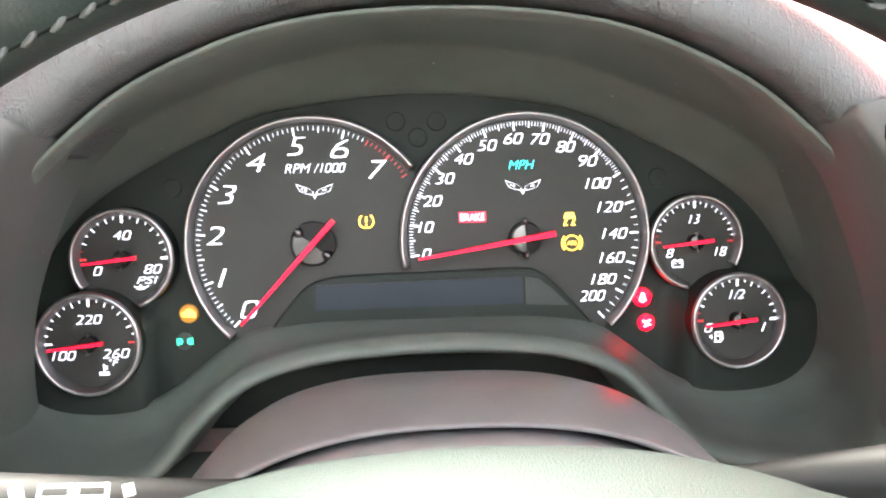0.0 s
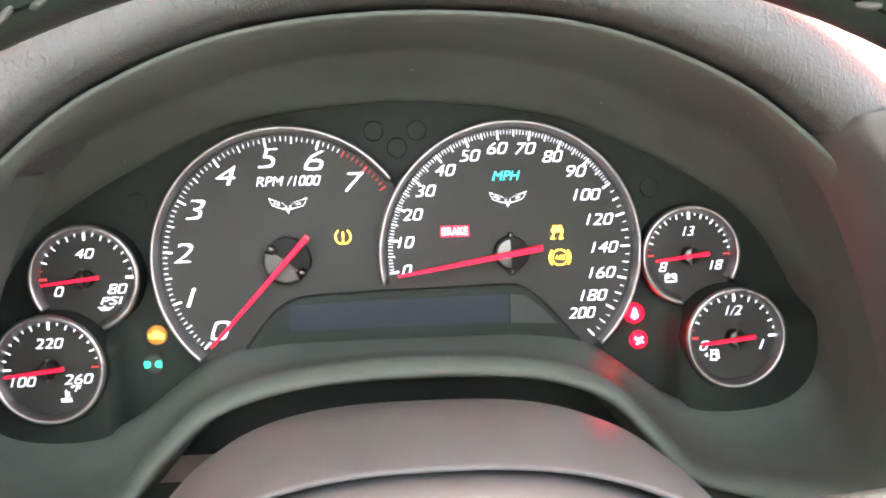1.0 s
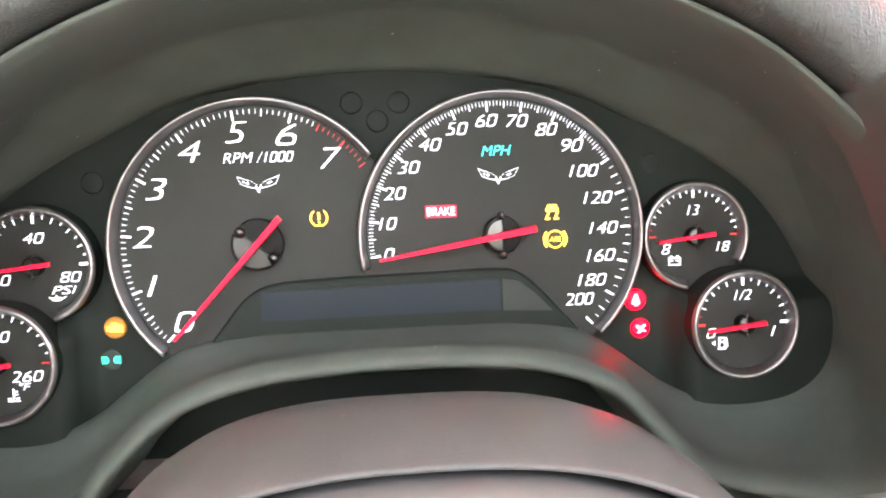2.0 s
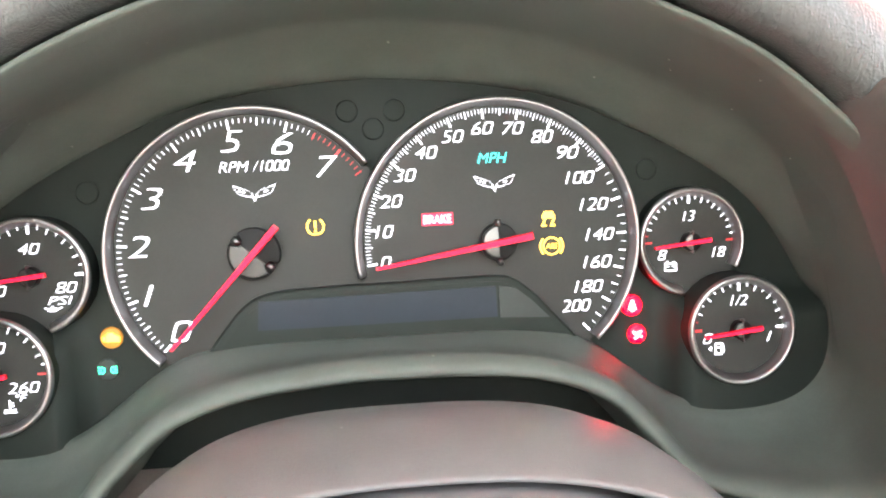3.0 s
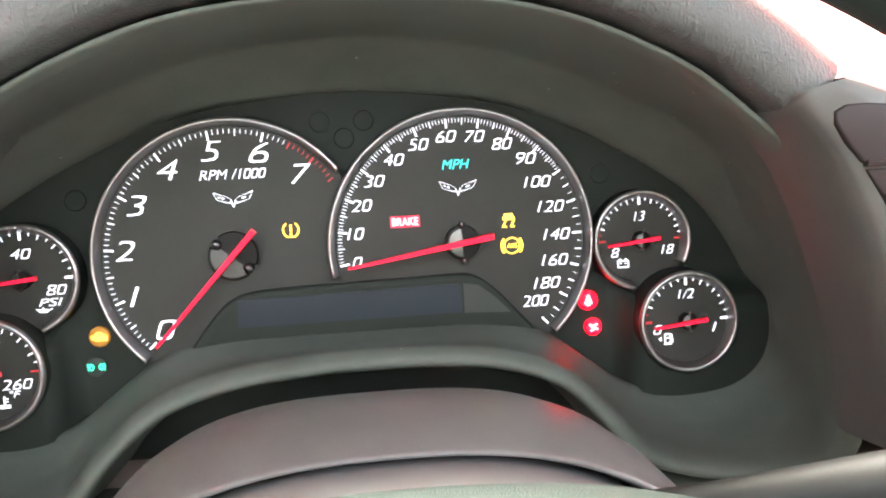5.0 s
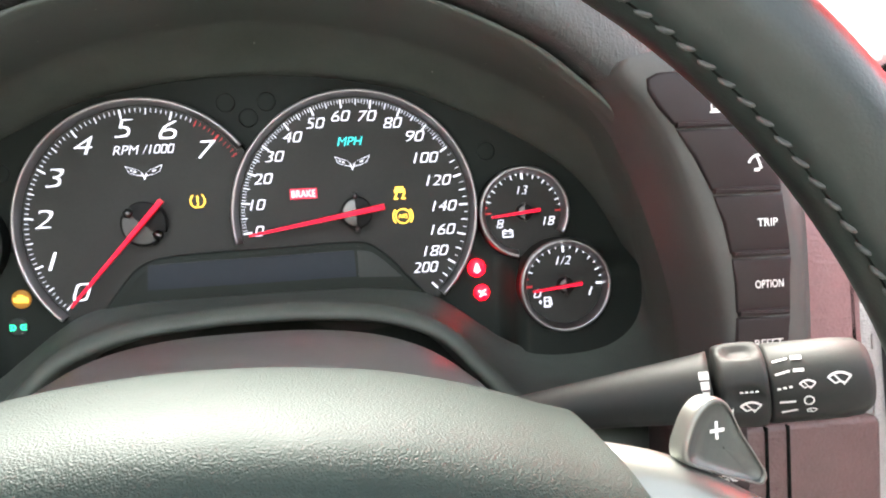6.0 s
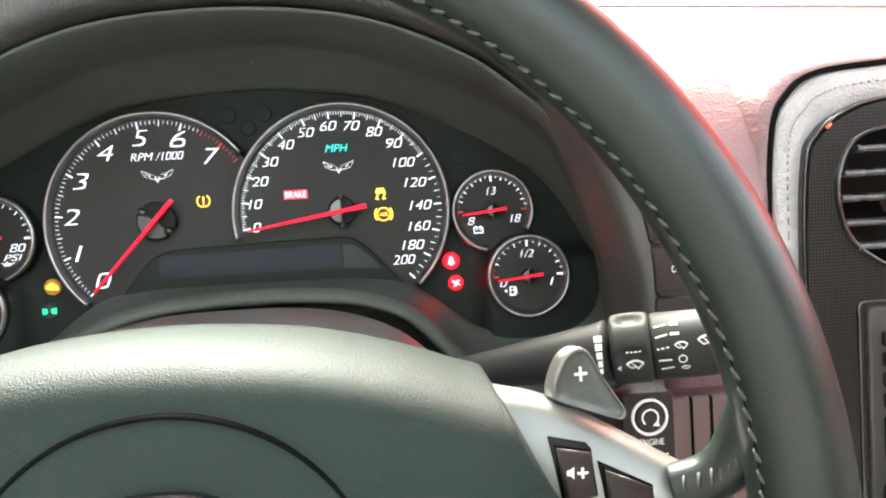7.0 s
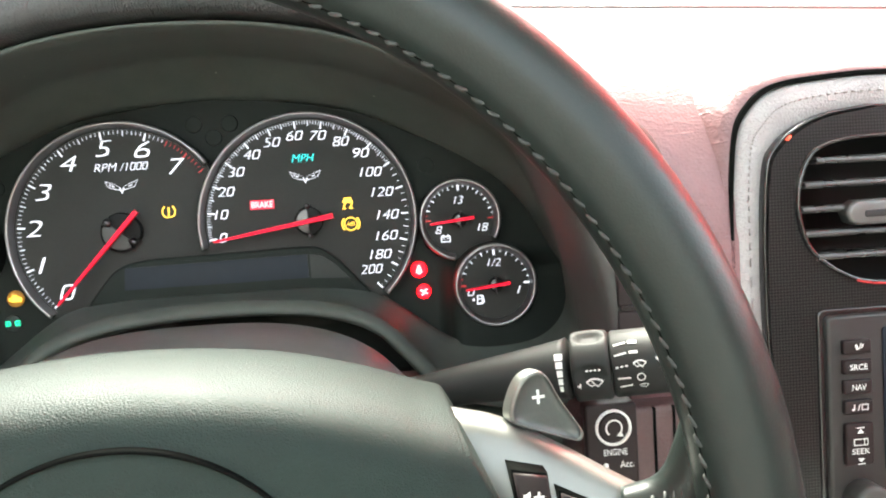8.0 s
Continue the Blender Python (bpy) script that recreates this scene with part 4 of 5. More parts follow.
for word, z0, z1 in (("voice", -0.1052, -0.0982), ("SRCE", -0.1150, -0.1080), ("NAV", -0.1249, -0.1179), ("note", -0.1348, -0.1278), ("SEEK", -0.1602, -0.1393)):
    b = part("radio_button", plate(rounded(0.3165, z0, 0.3312, z1, 0.0012), -0.09, -0.0970, 0.0010), M_BUTTON, radio, "black radio button with white lettering")
    zc, y = (z0 + z1) / 2, -0.0972
    if word in ("SRCE", "NAV"):
        part("button_word", lettering(word, 0.3240, y, zc, 0.0028, 0.0090 if word == "SRCE" else 0.0072, 0.0, 0.004), M_PRINT, b, smooth=False)
    elif word == "SEEK":
        part("button_word", lettering(word, 0.3240, y, zc - 0.0033, 0.0028, 0.0092, 0.0, 0.004), M_PRINT, b, smooth=False)
        part("button_mark", flat(frame_box(0.3240, zc + 0.0012, 0.0070, 0.0030, 0.0004) + [quad(0.3258, zc + 0.0012, 0.0004, 0.0030), [(0.3222, zc + 0.0056), (0.3258, zc + 0.0056), (0.3240, zc + 0.0078)], quad(0.3240, zc + 0.0083, 0.0040, 0.0005), [(0.3222, zc - 0.0068), (0.3240, zc - 0.0088), (0.3258, zc - 0.0068)], quad(0.3240, zc - 0.0096, 0.0040, 0.0005)], y), M_PRINT, b, smooth=False)
    elif word == "note":
        part("button_mark", flat([quad(0.3212, zc + 0.0002, 0.0005, 0.0028), quad(0.3206, zc - 0.0010, 0.0013, 0.0010), quad(0.3236, zc, 0.0005, 0.0034, -20)] + frame_box(0.3266, zc, 0.0030, 0.0026, 0.0005), y), M_PRINT, b, smooth=False)
    else:
        part("button_mark", flat([quad(0.3232, zc, 0.0012, 0.0026, 20), quad(0.3250, zc + 0.0004, 0.0005, 0.0030, -20), quad(0.3262, zc + 0.0004, 0.0005, 0.0022, -20)], y), M_PRINT, b, smooth=False)
part("radio_knob", plate(disc(0.3245, -0.1770, 0.0095, 40), -0.09, -0.1070, 0.0025), M_TRIM, radio, "grey metal-look knob")

# ---- steering column ----
column = thing("steering_column", (0.012, -0.06, -0.16), "grey plastic steering column shroud", "steering column")


def arch(y, w, top, low=-0.20, mid=0.002, e=2.6, n=60, squash=0.05):
    out = []
    for i in range(n + 1):
        a = math.pi * i / n
        c, s = math.cos(a), math.sin(a)
        x = mid - w * math.copysign(abs(c) ** (2 / e), c)
        z = top - squash + squash * abs(s) ** (2 / e)
        out.append(Vector((x, y, z)))
    return [Vector((out[0].x, y, low))] + out + [Vector((out[-1].x, y, low))]


def shroud_arch(f, dw=0.0, dz=0.0, dy=0.0):
    """The shroud's outline at f of its way, from its front edge to the dash."""
    return arch(-0.1483 + 0.1198 * f + dy, 0.1142 - 0.0386 * f - dw, -0.0694 - 0.0267 * f + 0.0609 * f * (1 - f) - dz, -0.24, 0.0079 - 0.0054 * f, 2.4546 + 0.71 * f, 60, 0.098 - 0.0551 * f)


part("upper_shroud", loft([shroud_arch(f) for f in (1.25, 1.0, 0.85, 0.7, 0.55, 0.4, 0.25, 0.12, 0.04)] + [shroud_arch(0.0), shroud_arch(0, 0.0006, 0.0005, -0.0012), shroud_arch(0, 0.0018, 0.0016, -0.0016), shroud_arch(0, 0.003, 0.003, 0.004)]), M_COLUMN, column, "grey plastic upper shroud")
part("inner_collar", loft([arch(-0.12, 0.1090, -0.0738, -0.24, 0.0079, 2.45, 60, 0.096), arch(-0.165, 0.1060, -0.0728, -0.24, 0.0079, 2.45, 60, 0.096), arch(-0.190, 0.100, -0.0745, -0.24, 0.0079, 2.45, 60, 0.096), arch(-0.200, 0.092, -0.0790, -0.24, 0.0079, 2.45, 60, 0.09), arch(-0.200, 0.05, -0.11, -0.24, 0.0079, 2.45, 60, 0.05)]), M_COLUMNIN, column, "darker collar behind the wheel")


# ---- stalks ----
def stalk(name, pts, rs, label, sides=28):
    s = thing(name, pts[0], label, "stalk")
    part("lever", tube(spline(pts, 24), [float(v) for v in np.interp(np.linspace(0, 1, 24), np.linspace(0, 1, len(rs)), rs)], sides), M_STALK, s)
    return s


A, B = Vector((0.060, -0.140, -0.096)), Vector((0.152, -0.178, -0.0805))
wiper = stalk("wiper_stalk", [A, A.lerp(B, 0.35) + Vector((0, 0, -0.001)), A.lerp(B, 0.7), B], [0.0058, 0.0062, 0.0082, 0.0112], "black wiper stalk with white symbols")
D = (Vector((0.194, -0.1910, -0.0770)) - B).normalized()
C1, C2 = B + D * 0.0010, B + D * 0.0150
ru = (Vector((0, 0, 1)) - D * D.z).normalized()
rv = D.cross(ru)
rows = []
for f, r in ((0, 0.0108), (0.03, 0.0122), (0.12, 0.0127), (0.25, 0.0129), (0.4, 0.0130), (0.6, 0.0130), (0.75, 0.0129), (0.88, 0.0127), (0.96, 0.0122), (1.0, 0.0112)):
    row = []
    for k in range(96):
        a = 2 * math.pi * k / 96
        off = abs((a / (2 * math.pi) * 5 + 0.18) % 1 - 0.5) * 2
        dent = max(0.0, 1 - (off / 0.52) ** 2 - ((f - 0.5) / 0.42) ** 2)
        rr = r - 0.0022 * min(1.0, dent * 1.6)
        row.append(C1 + D * (0.0138 * f) + (ru * math.cos(a) + rv * math.sin(a)) * rr)
    rows.append(row)
part("twist_ring", loft(rows, True, True), M_STALK, wiper, "black twist ring with finger flats")
prof = [(0, 0.0112), (0.001, 0.0120), (0.020, 0.0118), (0.026, 0.0112), (0.0285, 0.0095), (0.0292, 0.006)]
part("end_cap", tube([C2 + D * a for a, _ in prof], [r for _, r in prof], 36), M_STALK, wiper, "black end cap with white symbols")
upv = Vector((0, 0, 1)) - D * D.z
upv.normalize()
side = -D.cross(upv)
if side.y > 0:
    side = -side


def on_stalk(polys, base, r, name, mat):
    """Wraps flat marks round the stalk: x along it, z round it."""
    bm = bmesh.new()
    for poly in polys:
        vs = []
        for u, v in poly:
            a = v / r
            vs.append(bm.verts.new(base + D * u + (side * math.cos(a) + upv * math.sin(a)) * r))
        bm.faces.new(vs)
    part(name, bm, mat, wiper, smooth=False)


def wiper_mark(u, v, s):
    return arc_band(u, v - 0.9 * s, 1.3 * s, 1.55 * s, 45, 135, 8) + arc_band(u, v - 0.9 * s, 0.5 * s, 0.65 * s, 45, 135, 6) + [quad(u - 0.72 * s, v - 0.18 * s, 0.16 * s, 0.95 * s, 45), quad(u + 0.72 * s, v - 0.18 * s, 0.16 * s, 0.95 * s, -45), quad(u - 0.1 * s, v - 0.1 * s, 0.14 * s, 1.5 * s, 40)]


on_stalk(wiper_mark(0.0078, -0.0035, 0.0028) + [quad(0.0056 + 0.0014 * k, 0.0010, 0.0009, 0.0005) for k in range(4)] + [[(0.0015, -0.0045), (0.0030, -0.0056), (0.0030, -0.0034)]], C1, 0.01285, "wash_symbol", M_PRINT)
on_stalk([quad(0.0035, 0.0095, 0.0042, 0.0006, 12), quad(0.0080, 0.0100, 0.0030, 0.0013), quad(0.0035, 0.0055, 0.0042, 0.0006, 12), quad(0.0080, 0.0060, 0.0030, 0.0010),
          quad(0.0020, 0.0010, 0.0010, 0.0006), quad(0.0036, 0.0012, 0.0010, 0.0006), quad(0.0052, 0.0014, 0.0010, 0.0006)] + wiper_mark(0.0098, 0.0018, 0.0021) + [quad(0.0040, -0.0030, 0.0044, 0.0006)] + arc_band(0.0098, -0.0030, 0.0011, 0.0015, 0, 360, 16)
         + [quad(0.0045, -0.0062, 0.0044, 0.0006, 8)] + wiper_mark(0.0105, -0.0065, 0.0014), C2, 0.01225, "speed_symbol", M_PRINT)
on_stalk(wiper_mark(0.0185, 0.0028, 0.0030), C2, 0.0122, "wiper_symbol", M_PRINT)
on_stalk([quad(-0.0030, 0.0065 - 0.0030 * k, 0.0028 - 0.0004 * k, 0.0024) for k in range(5)], B, 0.0114, "scale_mark", M_PRINT)
lamp = stalk("light_stalk", [(-0.036, -0.140, -0.094), (-0.068, -0.155, -0.0885), (-0.096, -0.169, -0.0835), (-0.135, -0.180, -0.079)], [0.0058, 0.0064, 0.0085, 0.0118], "black light stalk with white symbols")
part("end_cap", tube([(-0.135, -0.180, -0.079), (-0.137, -0.1806, -0.0788), (-0.165, -0.189, -0.0755), (-0.168, -0.190, -0.075)], [0.0118, 0.0125, 0.0122, 0.009], 32), M_STALK, lamp)
su, sn = Vector((-0.96, -0.27, 0.11)).normalized(), Vector((0, -0.72, 0.69))
sv = (sn.cross(su)).normalized()
if sv.z < 0:
    sv = -sv
for k, w in enumerate((0.0035, 0.0075, 0.0075, 0.0030)):
    at = Vector((-0.1125 + 0.0088 * k, -0.1816 + 0.0024 * k, -0.0738 - 0.0010 * k))
    polys = frame_box(0, 0, w, 0.0034, 0.0012) + [quad(w * 0.3, -0.003, 0.0013, 0.0034)] if w > 0.005 else [quad(0, 0, w, 0.0036, 15)]
    bm = bmesh.new()
    for poly in polys:
        bm.faces.new([bm.verts.new(at - su * x + sv * z + sn * 0.0005) for x, z in poly])
    part("light_symbol", bm, M_PRINT, lamp, smooth=False)

# ---- steering wheel ----
WC, WT, WR, Wr = Vector((0.0050, -0.2681, -0.1098)), 0.1122, 0.1712, 0.0133
HX = 0.0067  # middle of the hub and spokes
wheel = thing("steering_wheel", WC, "black leather steering wheel with satin silver spokes", "steering wheel")
WM = Matrix.Translation(WC) @ Matrix.Rotation(-WT, 4, "X")


def on_wheel(bm):
    bm.transform(WM)
    return bm


rows = []
for i in range(160):
    t = 2 * math.pi * i / 160
    e = Vector((math.cos(t), 0, math.sin(t)))
    rows.append([e * (WR + Wr * math.cos(a)) + Vector((0, 1.08 * Wr * math.sin(a), 0)) for a in np.linspace(0, 2 * math.pi, 28, endpoint=False)])
rows.append(rows[0])
bm = loft(rows, True)
bmesh.ops.remove_doubles(bm, verts=bm.verts, dist=1e-6)
part("rim", on_wheel(bm), M_RIM, wheel, "black leather-wrapped rim")
# cross stitching along the inner side of the rim, sunk in a shallow seam
def on_rim(t, a, rr):
    e = Vector((math.cos(t), 0, math.sin(t)))
    return e * (WR + rr * math.cos(a)) + Vector((0, 1.08 * rr * math.sin(a), 0))


part("rim_seam", on_wheel(tube([on_rim(2 * math.pi * i / 200, radians(200), Wr - 0.0002) for i in range(201)], 0.00035, 6)), M_GROOVE, wheel, "fine dark seam along the rim")
st = []
count = 190
for i in range(count):
    pts = []
    for f, lift in ((0, -0.0006), (0.2, 0.0001), (0.5, 0.0003), (0.8, 0.0001), (1, -0.0006)):
        t = 2 * math.pi * (i + f * 0.70) / count
        pts.append(on_rim(t, radians(204 - 7 * f), Wr + lift))
    st.append(tube(pts, [0.0004, 0.0006, 0.00065, 0.0006, 0.0004], 8))
part("stitching", on_wheel(join(st)), M_THREAD, wheel, "grey cross stitching along the rim's inner side")
# airbag cover, drawn in the car's frame
HUB = [(0, -0.0572), (0.020, -0.0580), (0.043, -0.0608), (0.063, -0.0658), (0.077, -0.0706), (0.086, -0.0742), (0.0930, -0.0766), (0.0952, -0.0776), (0.0963, -0.0790), (0.0995, -0.0850), (0.1030, -0.0930), (0.1058, -0.1005), (0.1092, -0.110),
       (0.1140, -0.128), (0.107, -0.152), (0.085, -0.176), (0.05, -0.190), (0, -0.195)]
hub_loop = [Vector((p.x, 0, p.z)) for p in spline([(HX + x, 0, z) for x, z in HUB] + [(HX - x, 0, z) for x, z in reversed(HUB[1:-1])], 320, True)]
hub_out = [Vector((-(hub_loop[(k + 2) % 320] - hub_loop[k - 2]).z, 0, (hub_loop[(k + 2) % 320] - hub_loop[k - 2]).x)).normalized() for k in range(320)]
HUB_MID = Vector((HX, 0, -0.125))


def hub_ring(y, inset=0.0, f=1.0):
    """One turn round the cover, drawn in by inset (less at its sides) or shrunk to its middle; the face bows back at its sides."""
    out = []
    for p, k in zip(hub_loop, hub_out):
        q = HUB_MID + (p + Vector((k.x * abs(k.x) * 0.5, 0, -max(-1, min(1, 2.2 * k.z)))) * inset - HUB_MID) * f
        out.append(Vector((q.x, y + 1.0 * (q.x - HX) ** 2, q.z)))
    return out


part("airbag_cover", loft([hub_ring(-0.190, 0.010), hub_ring(-0.202, 0.002), hub_ring(-0.208, 0.0003), hub_ring(-0.215, 0.0), hub_ring(-0.228, 0.0003), hub_ring(-0.243, 0.0010), hub_ring(-0.2525, 0.0022),
                           hub_ring(-0.2592, 0.0046), hub_ring(-0.2632, 0.0080), hub_ring(-0.2655, 0.012), hub_ring(-0.2668, 0.017), hub_ring(-0.2676, 0.017, 0.85), hub_ring(-0.2685, 0.017, 0.6), hub_ring(-0.2690, 0.017, 0.3), hub_ring(-0.2690, 0.017, 0.02)], True, True), M_AIRBAG, wheel, "grained grey airbag cover")
rows = [[Vector((0.0157 + r * math.cos(a), y + 1.0 * (0.0157 + r * math.cos(a) - HX) ** 2, -0.1240 + r * math.sin(a))) for a in np.linspace(0, 2 * math.pi, 120, endpoint=False)]
        for r, y in ((0.0526, -0.2640), (0.0526, -0.2682), (0.0523, -0.2689), (0.0517, -0.2689), (0.0514, -0.2682), (0.0514, -0.2640))]
part("emblem_groove", loft(rows, True), M_GROOVE, wheel, "round groove of the emblem field")


mark = [Vector((0.0157 + 0.024 * math.copysign(abs(math.cos(a)) ** 0.8, math.cos(a)), 0, -0.1085 + 0.0185 * math.sin(a))) for a in np.linspace(0, 2 * math.pi, 60, endpoint=False)]
part("emblem", loft([[Vector((0.0157 + (p.x - 0.0157) * f, y, -0.1085 + (p.z + 0.1085) * f)) for p in mark] for f, y in ((1.0, -0.267), (1.0, -0.2702), (0.94, -0.2710), (0.7, -0.2714), (0.02, -0.2716))], True, True), M_GLOSS, wheel, "plain dark oval emblem")


def spoke(m):
    """One satin spoke from the hub to the rim, with its switch pad."""
    def P(x, y, z):
        return Vector((2 * HX - x, y, z)) if m < 0 else Vector((x, y, z))
    top = [P(0.0985, -0.2240, -0.0790), P(0.1050, -0.2262, -0.0800), P(0.1180, -0.2300, -0.0830), P(0.1350, -0.2350, -0.0915), P(0.1510, -0.2410, -0.1005), P(0.1660, -0.2460, -0.1080)]
    low = [P(0.1000, -0.2330, -0.1500), P(0.1100, -0.2380, -0.1480), P(0.1220, -0.2400, -0.1460), P(0.1360, -0.2420, -0.1440), P(0.1500, -0.2430, -0.1420), P(0.1640, -0.2460, -0.1420)]
    top, low = spline(top, 24), spline(low, 24)
    rows = [[p + Vector((0, 0.010, -0.002)) for p in top], [p + Vector((0, 0.004, 0)) for p in top], [p + Vector((0, -0.0015, -0.0012)) for p in top]]
    for f in (0.08, 0.3, 0.6, 0.92):
        rows.append([a.lerp(b, f) + Vector((0, -0.004 - 0.004 * math.sin(math.pi * f), 0)) for a, b in zip(top, low)])
    rows += [[p + Vector((0, 0.004, 0)) for p in low], [p + Vector((0, 0.010, 0.002)) for p in low]]
    s = part("spoke", loft(rows, False), M_SPOKE, wheel, "satin silver spoke")
    for outline, mark in (([(0.1172, -0.0935), (0.1268, -0.0953), (0.1280, -0.1075), (0.1195, -0.1095)], "plus"), ([(0.1305, -0.1005), (0.1435, -0.1065), (0.1455, -0.1180), (0.1320, -0.1145)], "none")):
        out = [(2 * HX - x if m < 0 else x, z) for x, z in outline]
        b = part("wheel_switch", plate(out, -0.236, -0.2480, 0.0012), M_BUTTON, s, "black switch on the spoke")
        part("switch_surround", plate([(x + (x - sum(q[0] for q in out) / 4) * 0.10, z + (z - sum(q[1] for q in out) / 4) * 0.10) for x, z in out], -0.236, -0.2462, 0.0008), M_GROOVE, s)
        if mark == "plus" and m > 0:
            part("switch_mark", flat([[(0.1195, -0.0995), (0.1195, -0.1010), (0.1203, -0.1010), (0.1215, -0.1020), (0.1215, -0.0986), (0.1203, -0.0995)], quad(0.1239, -0.1005, 0.0030, 0.0007), quad(0.1239, -0.1005, 0.0007, 0.0030)], -0.2482), M_PRINT, b, smooth=False)
    return s


spoke(1), spoke(-1)
# leather bridge where the right and left spokes run into the rim, with its own stitches
for m in (1, -1):
    pts = [(0.1715, -0.256, -0.081), (0.1682, -0.2545, -0.0906), (0.1644, -0.252, -0.099), (0.1588, -0.249, -0.1042), (0.1497, -0.2455, -0.1072)]
    pts = spline([(2 * HX - x if m < 0 else x, y, z) for x, y, z in pts], 24)
    joint = part("spoke_joint", tube(pts, [float(v) for v in np.linspace(0.0085, 0.0062, 24)], 20), M_RIM, wheel, "leather bridge between spoke and rim")
    st = []
    for i in range(5, 22, 2):
        st.append(tube([pts[i] + Vector((-m * 0.0016, -0.0060, 0.0044)), pts[i] + Vector((-m * 0.0022, -0.0072, 0.0022)), pts[i] + Vector((-m * 0.0024, -0.0078, 0.0004))], 0.0005, 6))
    part("joint_stitching", join(st), M_THREAD, joint)


def paddle(m):
    f = (lambda x: 2 * HX - x) if m < 0 else (lambda x: x)
    base = [(0.1195, -0.2300, -0.0815), (0.1205, -0.2300, -0.0770), (0.1232, -0.2300, -0.0715), (0.1272, -0.2295, -0.0690), (0.1312, -0.2285, -0.0705), (0.1355, -0.2270, -0.0785), (0.1408, -0.2250, -0.0865), (0.1430, -0.2245, -0.0905), (0.1420, -0.2245, -0.0928), (0.1388, -0.2250, -0.0922), (0.1290, -0.2280, -0.0880), (0.1210, -0.2300, -0.0845)]
    line = spline(base, 48, True)
    c = sum(line, Vector()) / len(line)
    nrm = Vector((0.25, -1, 0.05)).normalized()
    rows = []
    for k, off in ((1.0, -0.0040), (1.0, 0.0004), (0.975, 0.0018), (0.90, 0.0019), (0.885, 0.0010), (0.5, 0.0009), (0.02, 0.0009)):
        rows.append([Vector((f((c + (p - c) * k + nrm * off).x), (c + (p - c) * k + nrm * off).y, (c + (p - c) * k + nrm * off).z)) for p in line])
    p = part("shift_paddle", loft(rows[:5], True), M_SPOKE, wheel, "silver-edged shift paddle")
    part("paddle_face", loft(rows[3:], True, False), M_PADDLE, p, "grey paddle face")
    if m > 0:
        q0 = c + nrm * 0.0022 + Vector((-0.0026, 0, 0.0048))
        ex = (Vector((1, 0, 0)) - nrm * nrm.x).normalized()
        ez = (Vector((0, 0, 1)) - nrm * nrm.z).normalized()
        bm = bmesh.new()
        for w, h in ((0.0043, 0.0009), (0.0009, 0.0043)):
            bm.faces.new([bm.verts.new(q0 + nrm * (0.0002 if w > h else 0.0) + ex * a * w / 2 + ez * b * h / 2) for a, b in ((-1, -1), (1, -1), (1, 1), (-1, 1))])
        part("plus_mark", bm, M_PRINT, p, smooth=False)
    part("paddle_arm", tube([(f(0.131), -0.218, -0.0845), (f(0.121), -0.210, -0.1020), (f(0.095), -0.205, -0.118)], 0.0055, 14), M_STALK, p)


paddle(1), paddle(-1)

# ---- cabin that closes the place: unseen, its lining pale to bounce light ----
def slab(name, rows, mat, label, category, solid=0.01):
    t = thing(name, tuple(sum((Vector(p) for r in rows for p in r), Vector()) / sum(len(r) for r in rows)), label, category, kind="structure")
    part("panel", loft([[Vector(p) for p in r] for r in rows]), mat, t, smooth=False, solid=solid)
    return t


slab("floor", [[(-0.75, y, z0), (0.98, y, z0)] for y, z0 in ((0.5, -0.45), (-0.2, -0.60), (-1.3, -0.85))], M_CABIN, "grey cabin floor carpet", "floor")
slab("wall_front", [[(-0.75, y, z), (0.98, y, z)] for y, z in ((0.07, -0.055), (0.08, -0.3), (0.35, -0.62))], M_CABIN, "grey bulkhead behind the dashboard", "wall")
slab("wall_rear", [[(-0.75, -1.15, z), (0.98, -1.15, z)] for z in (-0.8, 0.15)], M_CABIN, "grey rear cabin wall", "wall")
slab("door_left", [[(-0.74, 0.5, z), (-0.74, -1.15, z)] for z in (-0.6, 0.10)], M_CABIN, "grey lower door panel", "door")
slab("door_right", [[(0.97, 0.5, z), (0.97, -1.15, z)] for z in (-0.6, 0.10)], M_CABIN, "grey lower door panel", "door")
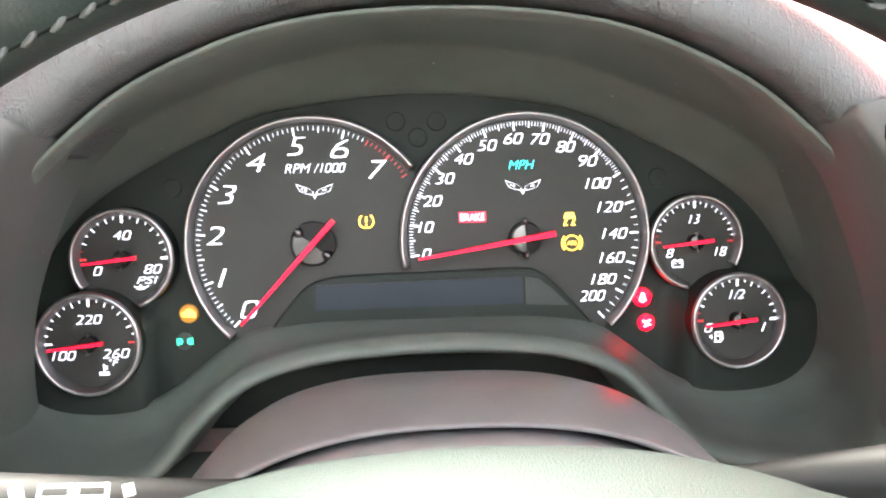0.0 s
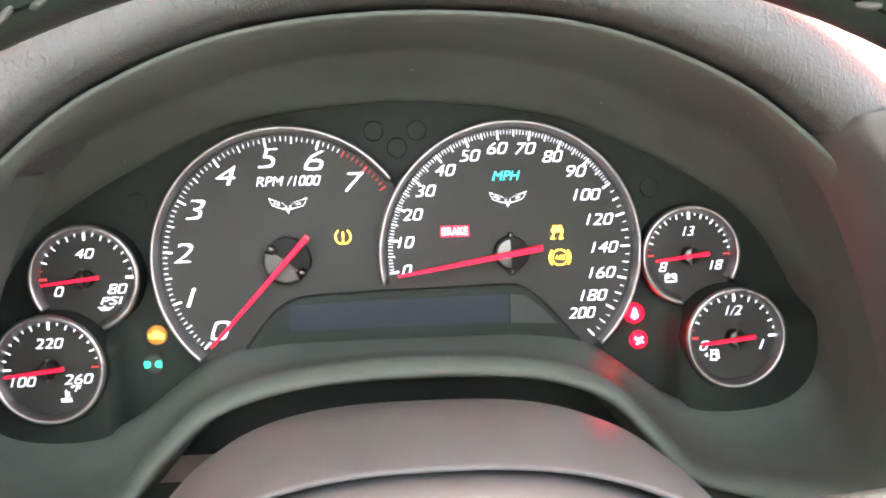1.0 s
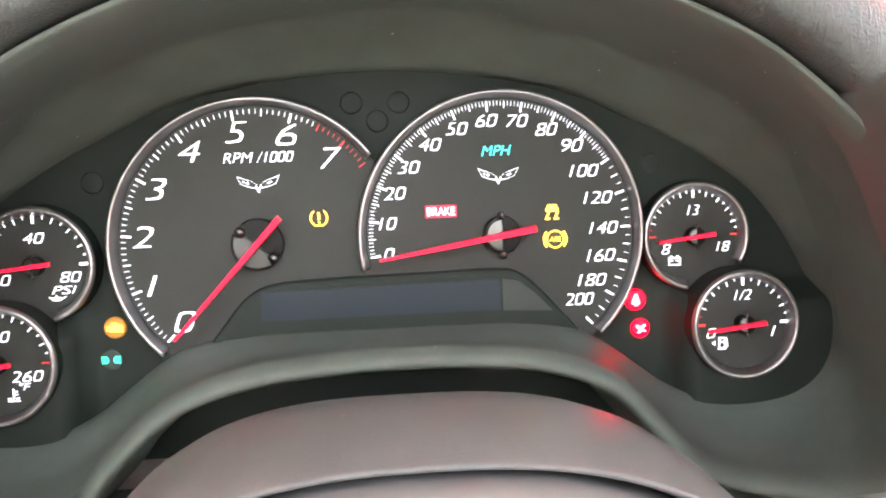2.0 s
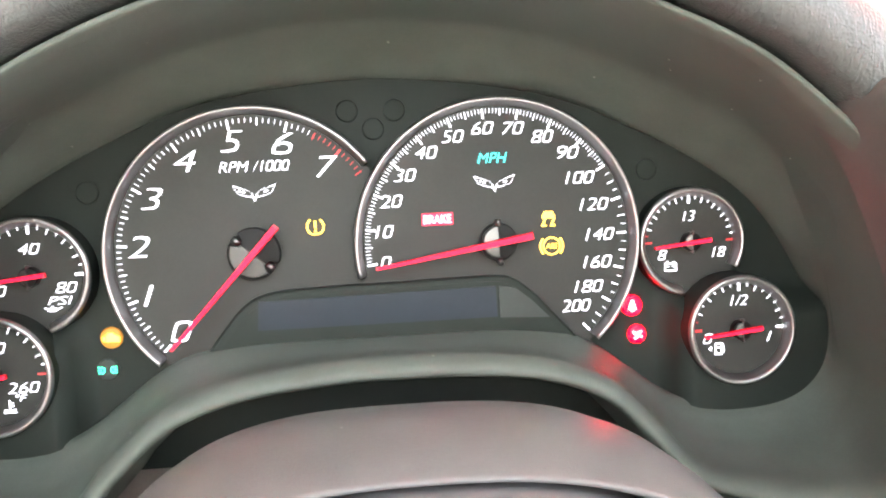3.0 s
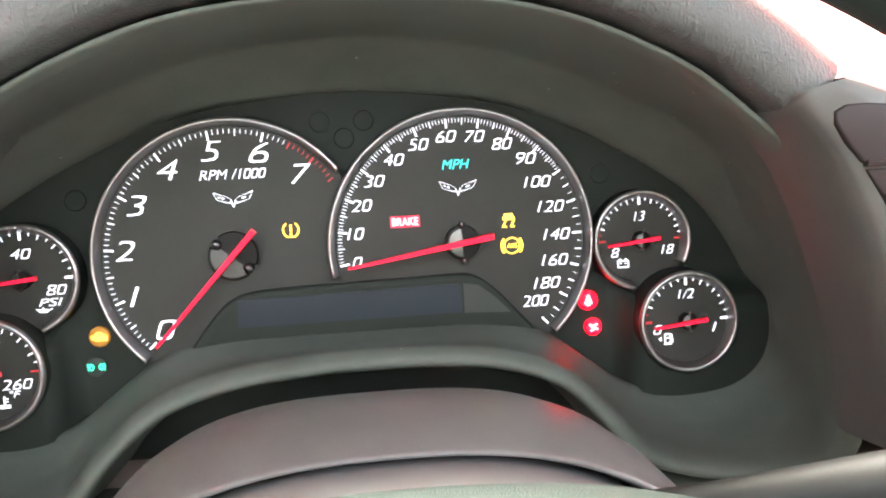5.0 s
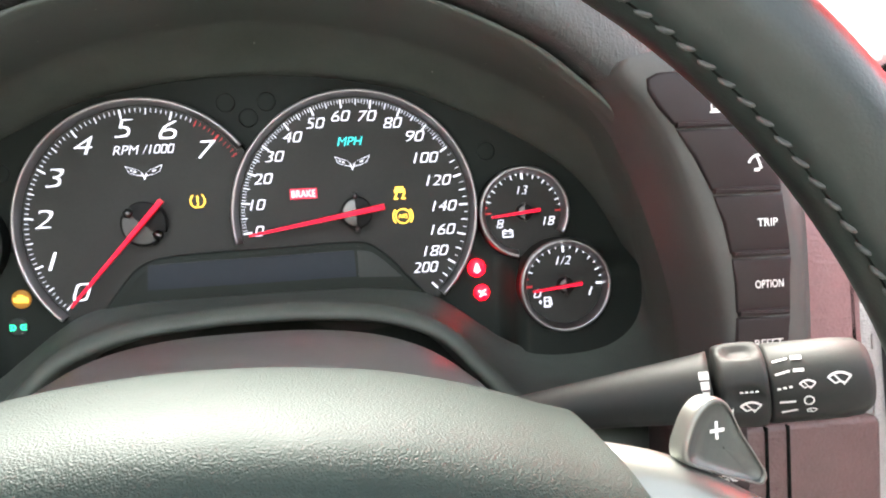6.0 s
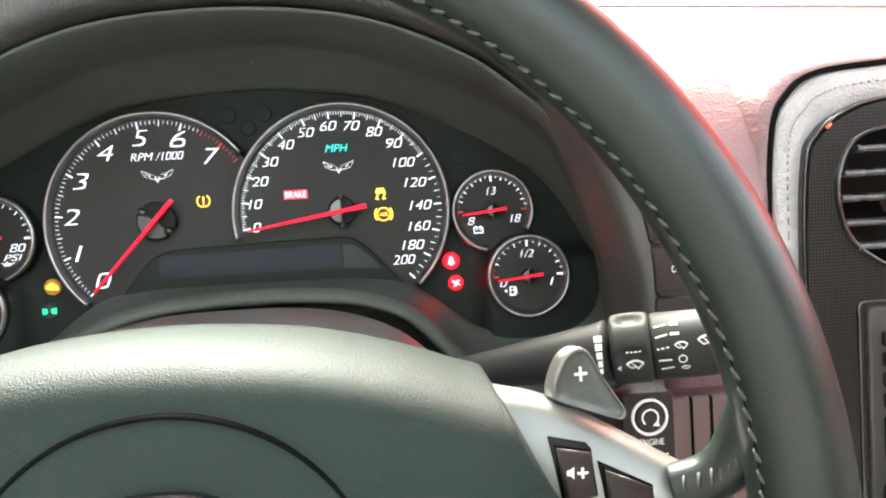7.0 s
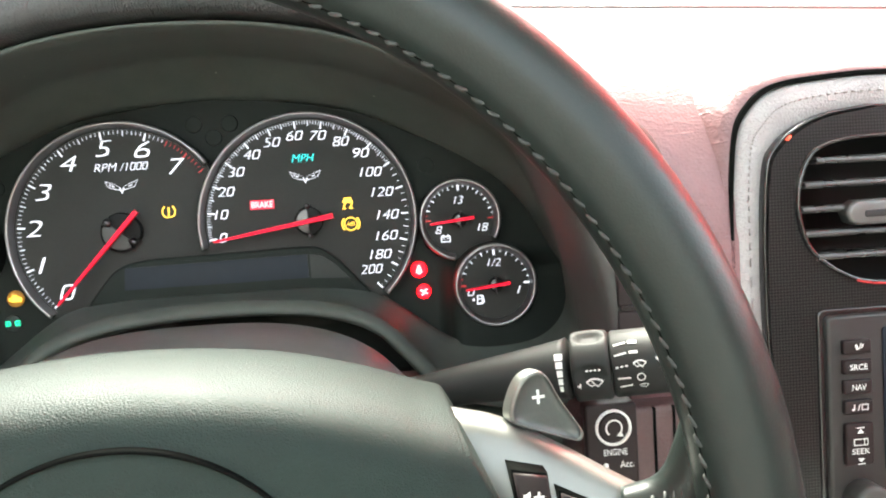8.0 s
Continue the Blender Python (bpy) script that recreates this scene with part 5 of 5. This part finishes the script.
# door tops and pillars are unseen; their red is added for reflections
for x, name in ((-0.735, "door_left"), (0.965, "door_right")):
    m = 1 if x < 0 else -1
    slab("wall_door_top", [[(x - m * 0.01, 0.5, z), (x - m * 0.01 + m * d, -0.2, z), (x - m * 0.01, -1.15, z)] for z, d in ((-0.05, 0.03), (0.06, 0.05), (0.10, 0.03))], M_RED, "unseen upper door panel, made red for the rim to reflect", "door trim")
    slab("wall_pillar", [[(x + m * 0.00, 0.62, 0.08), (x + m * 0.14, 0.64, 0.10)], [(x + m * 0.10, 0.36, 0.24), (x + m * 0.25, 0.38, 0.26)], [(x + m * 0.20, 0.05, 0.40), (x + m * 0.30, 0.08, 0.41)], [(x + m * 0.20, -0.14, 0.452), (x + m * 0.27, -0.13, 0.462)]], M_RED, "unseen windscreen pillar, made red for the rim to reflect", "pillar")
# unseen roof; its front edge is set by how much skylight it blocks
slab("roof", [[(-0.56, y, z), (-0.30, y, z + 0.03), (0.53, y, z + 0.03), (0.79, y, z)] for y, z in ((-0.03, 0.435), (-0.3, 0.47), (-0.55, 0.475), (-0.68, 0.46))], M_HEADLINER, "unseen grey roof that holds back skylight", "roof")
# unseen seat, added as a red surface for the trim to reflect
seat = thing("passenger_seat", (0.66, -0.70, -0.45), "unseen dark red passenger seat added for red reflections", "car seat")
part("backrest", plate(rounded(0.46, -0.40, 0.86, 0.22, 0.06), -0.95, -0.80, 0.04), M_REDLEATHER, seat)
part("seat_cushion", loft([[Vector((x, y, z)) for x in (0.46, 0.50, 0.82, 0.86)] for y, z in ((-0.82, -0.36), (-0.78, -0.33), (-0.40, -0.26), (-0.33, -0.28), (-0.31, -0.36))]), M_REDLEATHER, seat)
ground = new("ground", bpy.data.meshes.new("ground"))
ground.data.from_pydata([(-400, -400, 0), (400, -400, 0), (400, 400, 0), (-400, 400, 0)], [], [(0, 1, 2, 3)])
ground.data.materials.append(M_GROUND)
tagged(ground, "pale concrete ground round the car", "ground", kind="structure")
# unseen walls added for the light: red one mirrored, grey one dims the left
for x, y, z, dy, dz, mat, label in ((1.5, 1.65, 2.3, 3.0, 6.2, M_RED, "unseen red wall added so the rim and brow mirror red"), (-1.6, 0.2, 2.3, 4.0, 6.2, M_WALL, "unseen grey wall added to block light from the left")):
    wall = new("unseen_light_wall", bpy.data.meshes.new("unseen_light_wall"))
    bm = bmesh.new()
    bmesh.ops.create_cube(bm, size=1.0, matrix=Matrix.Translation((x, y, z)) @ Matrix.Diagonal((0.1, dy, dz, 1)))
    bm.to_mesh(wall.data)
    bm.free()
    wall.data.materials.append(mat)
    tagged(wall, label, "wall", kind="structure")
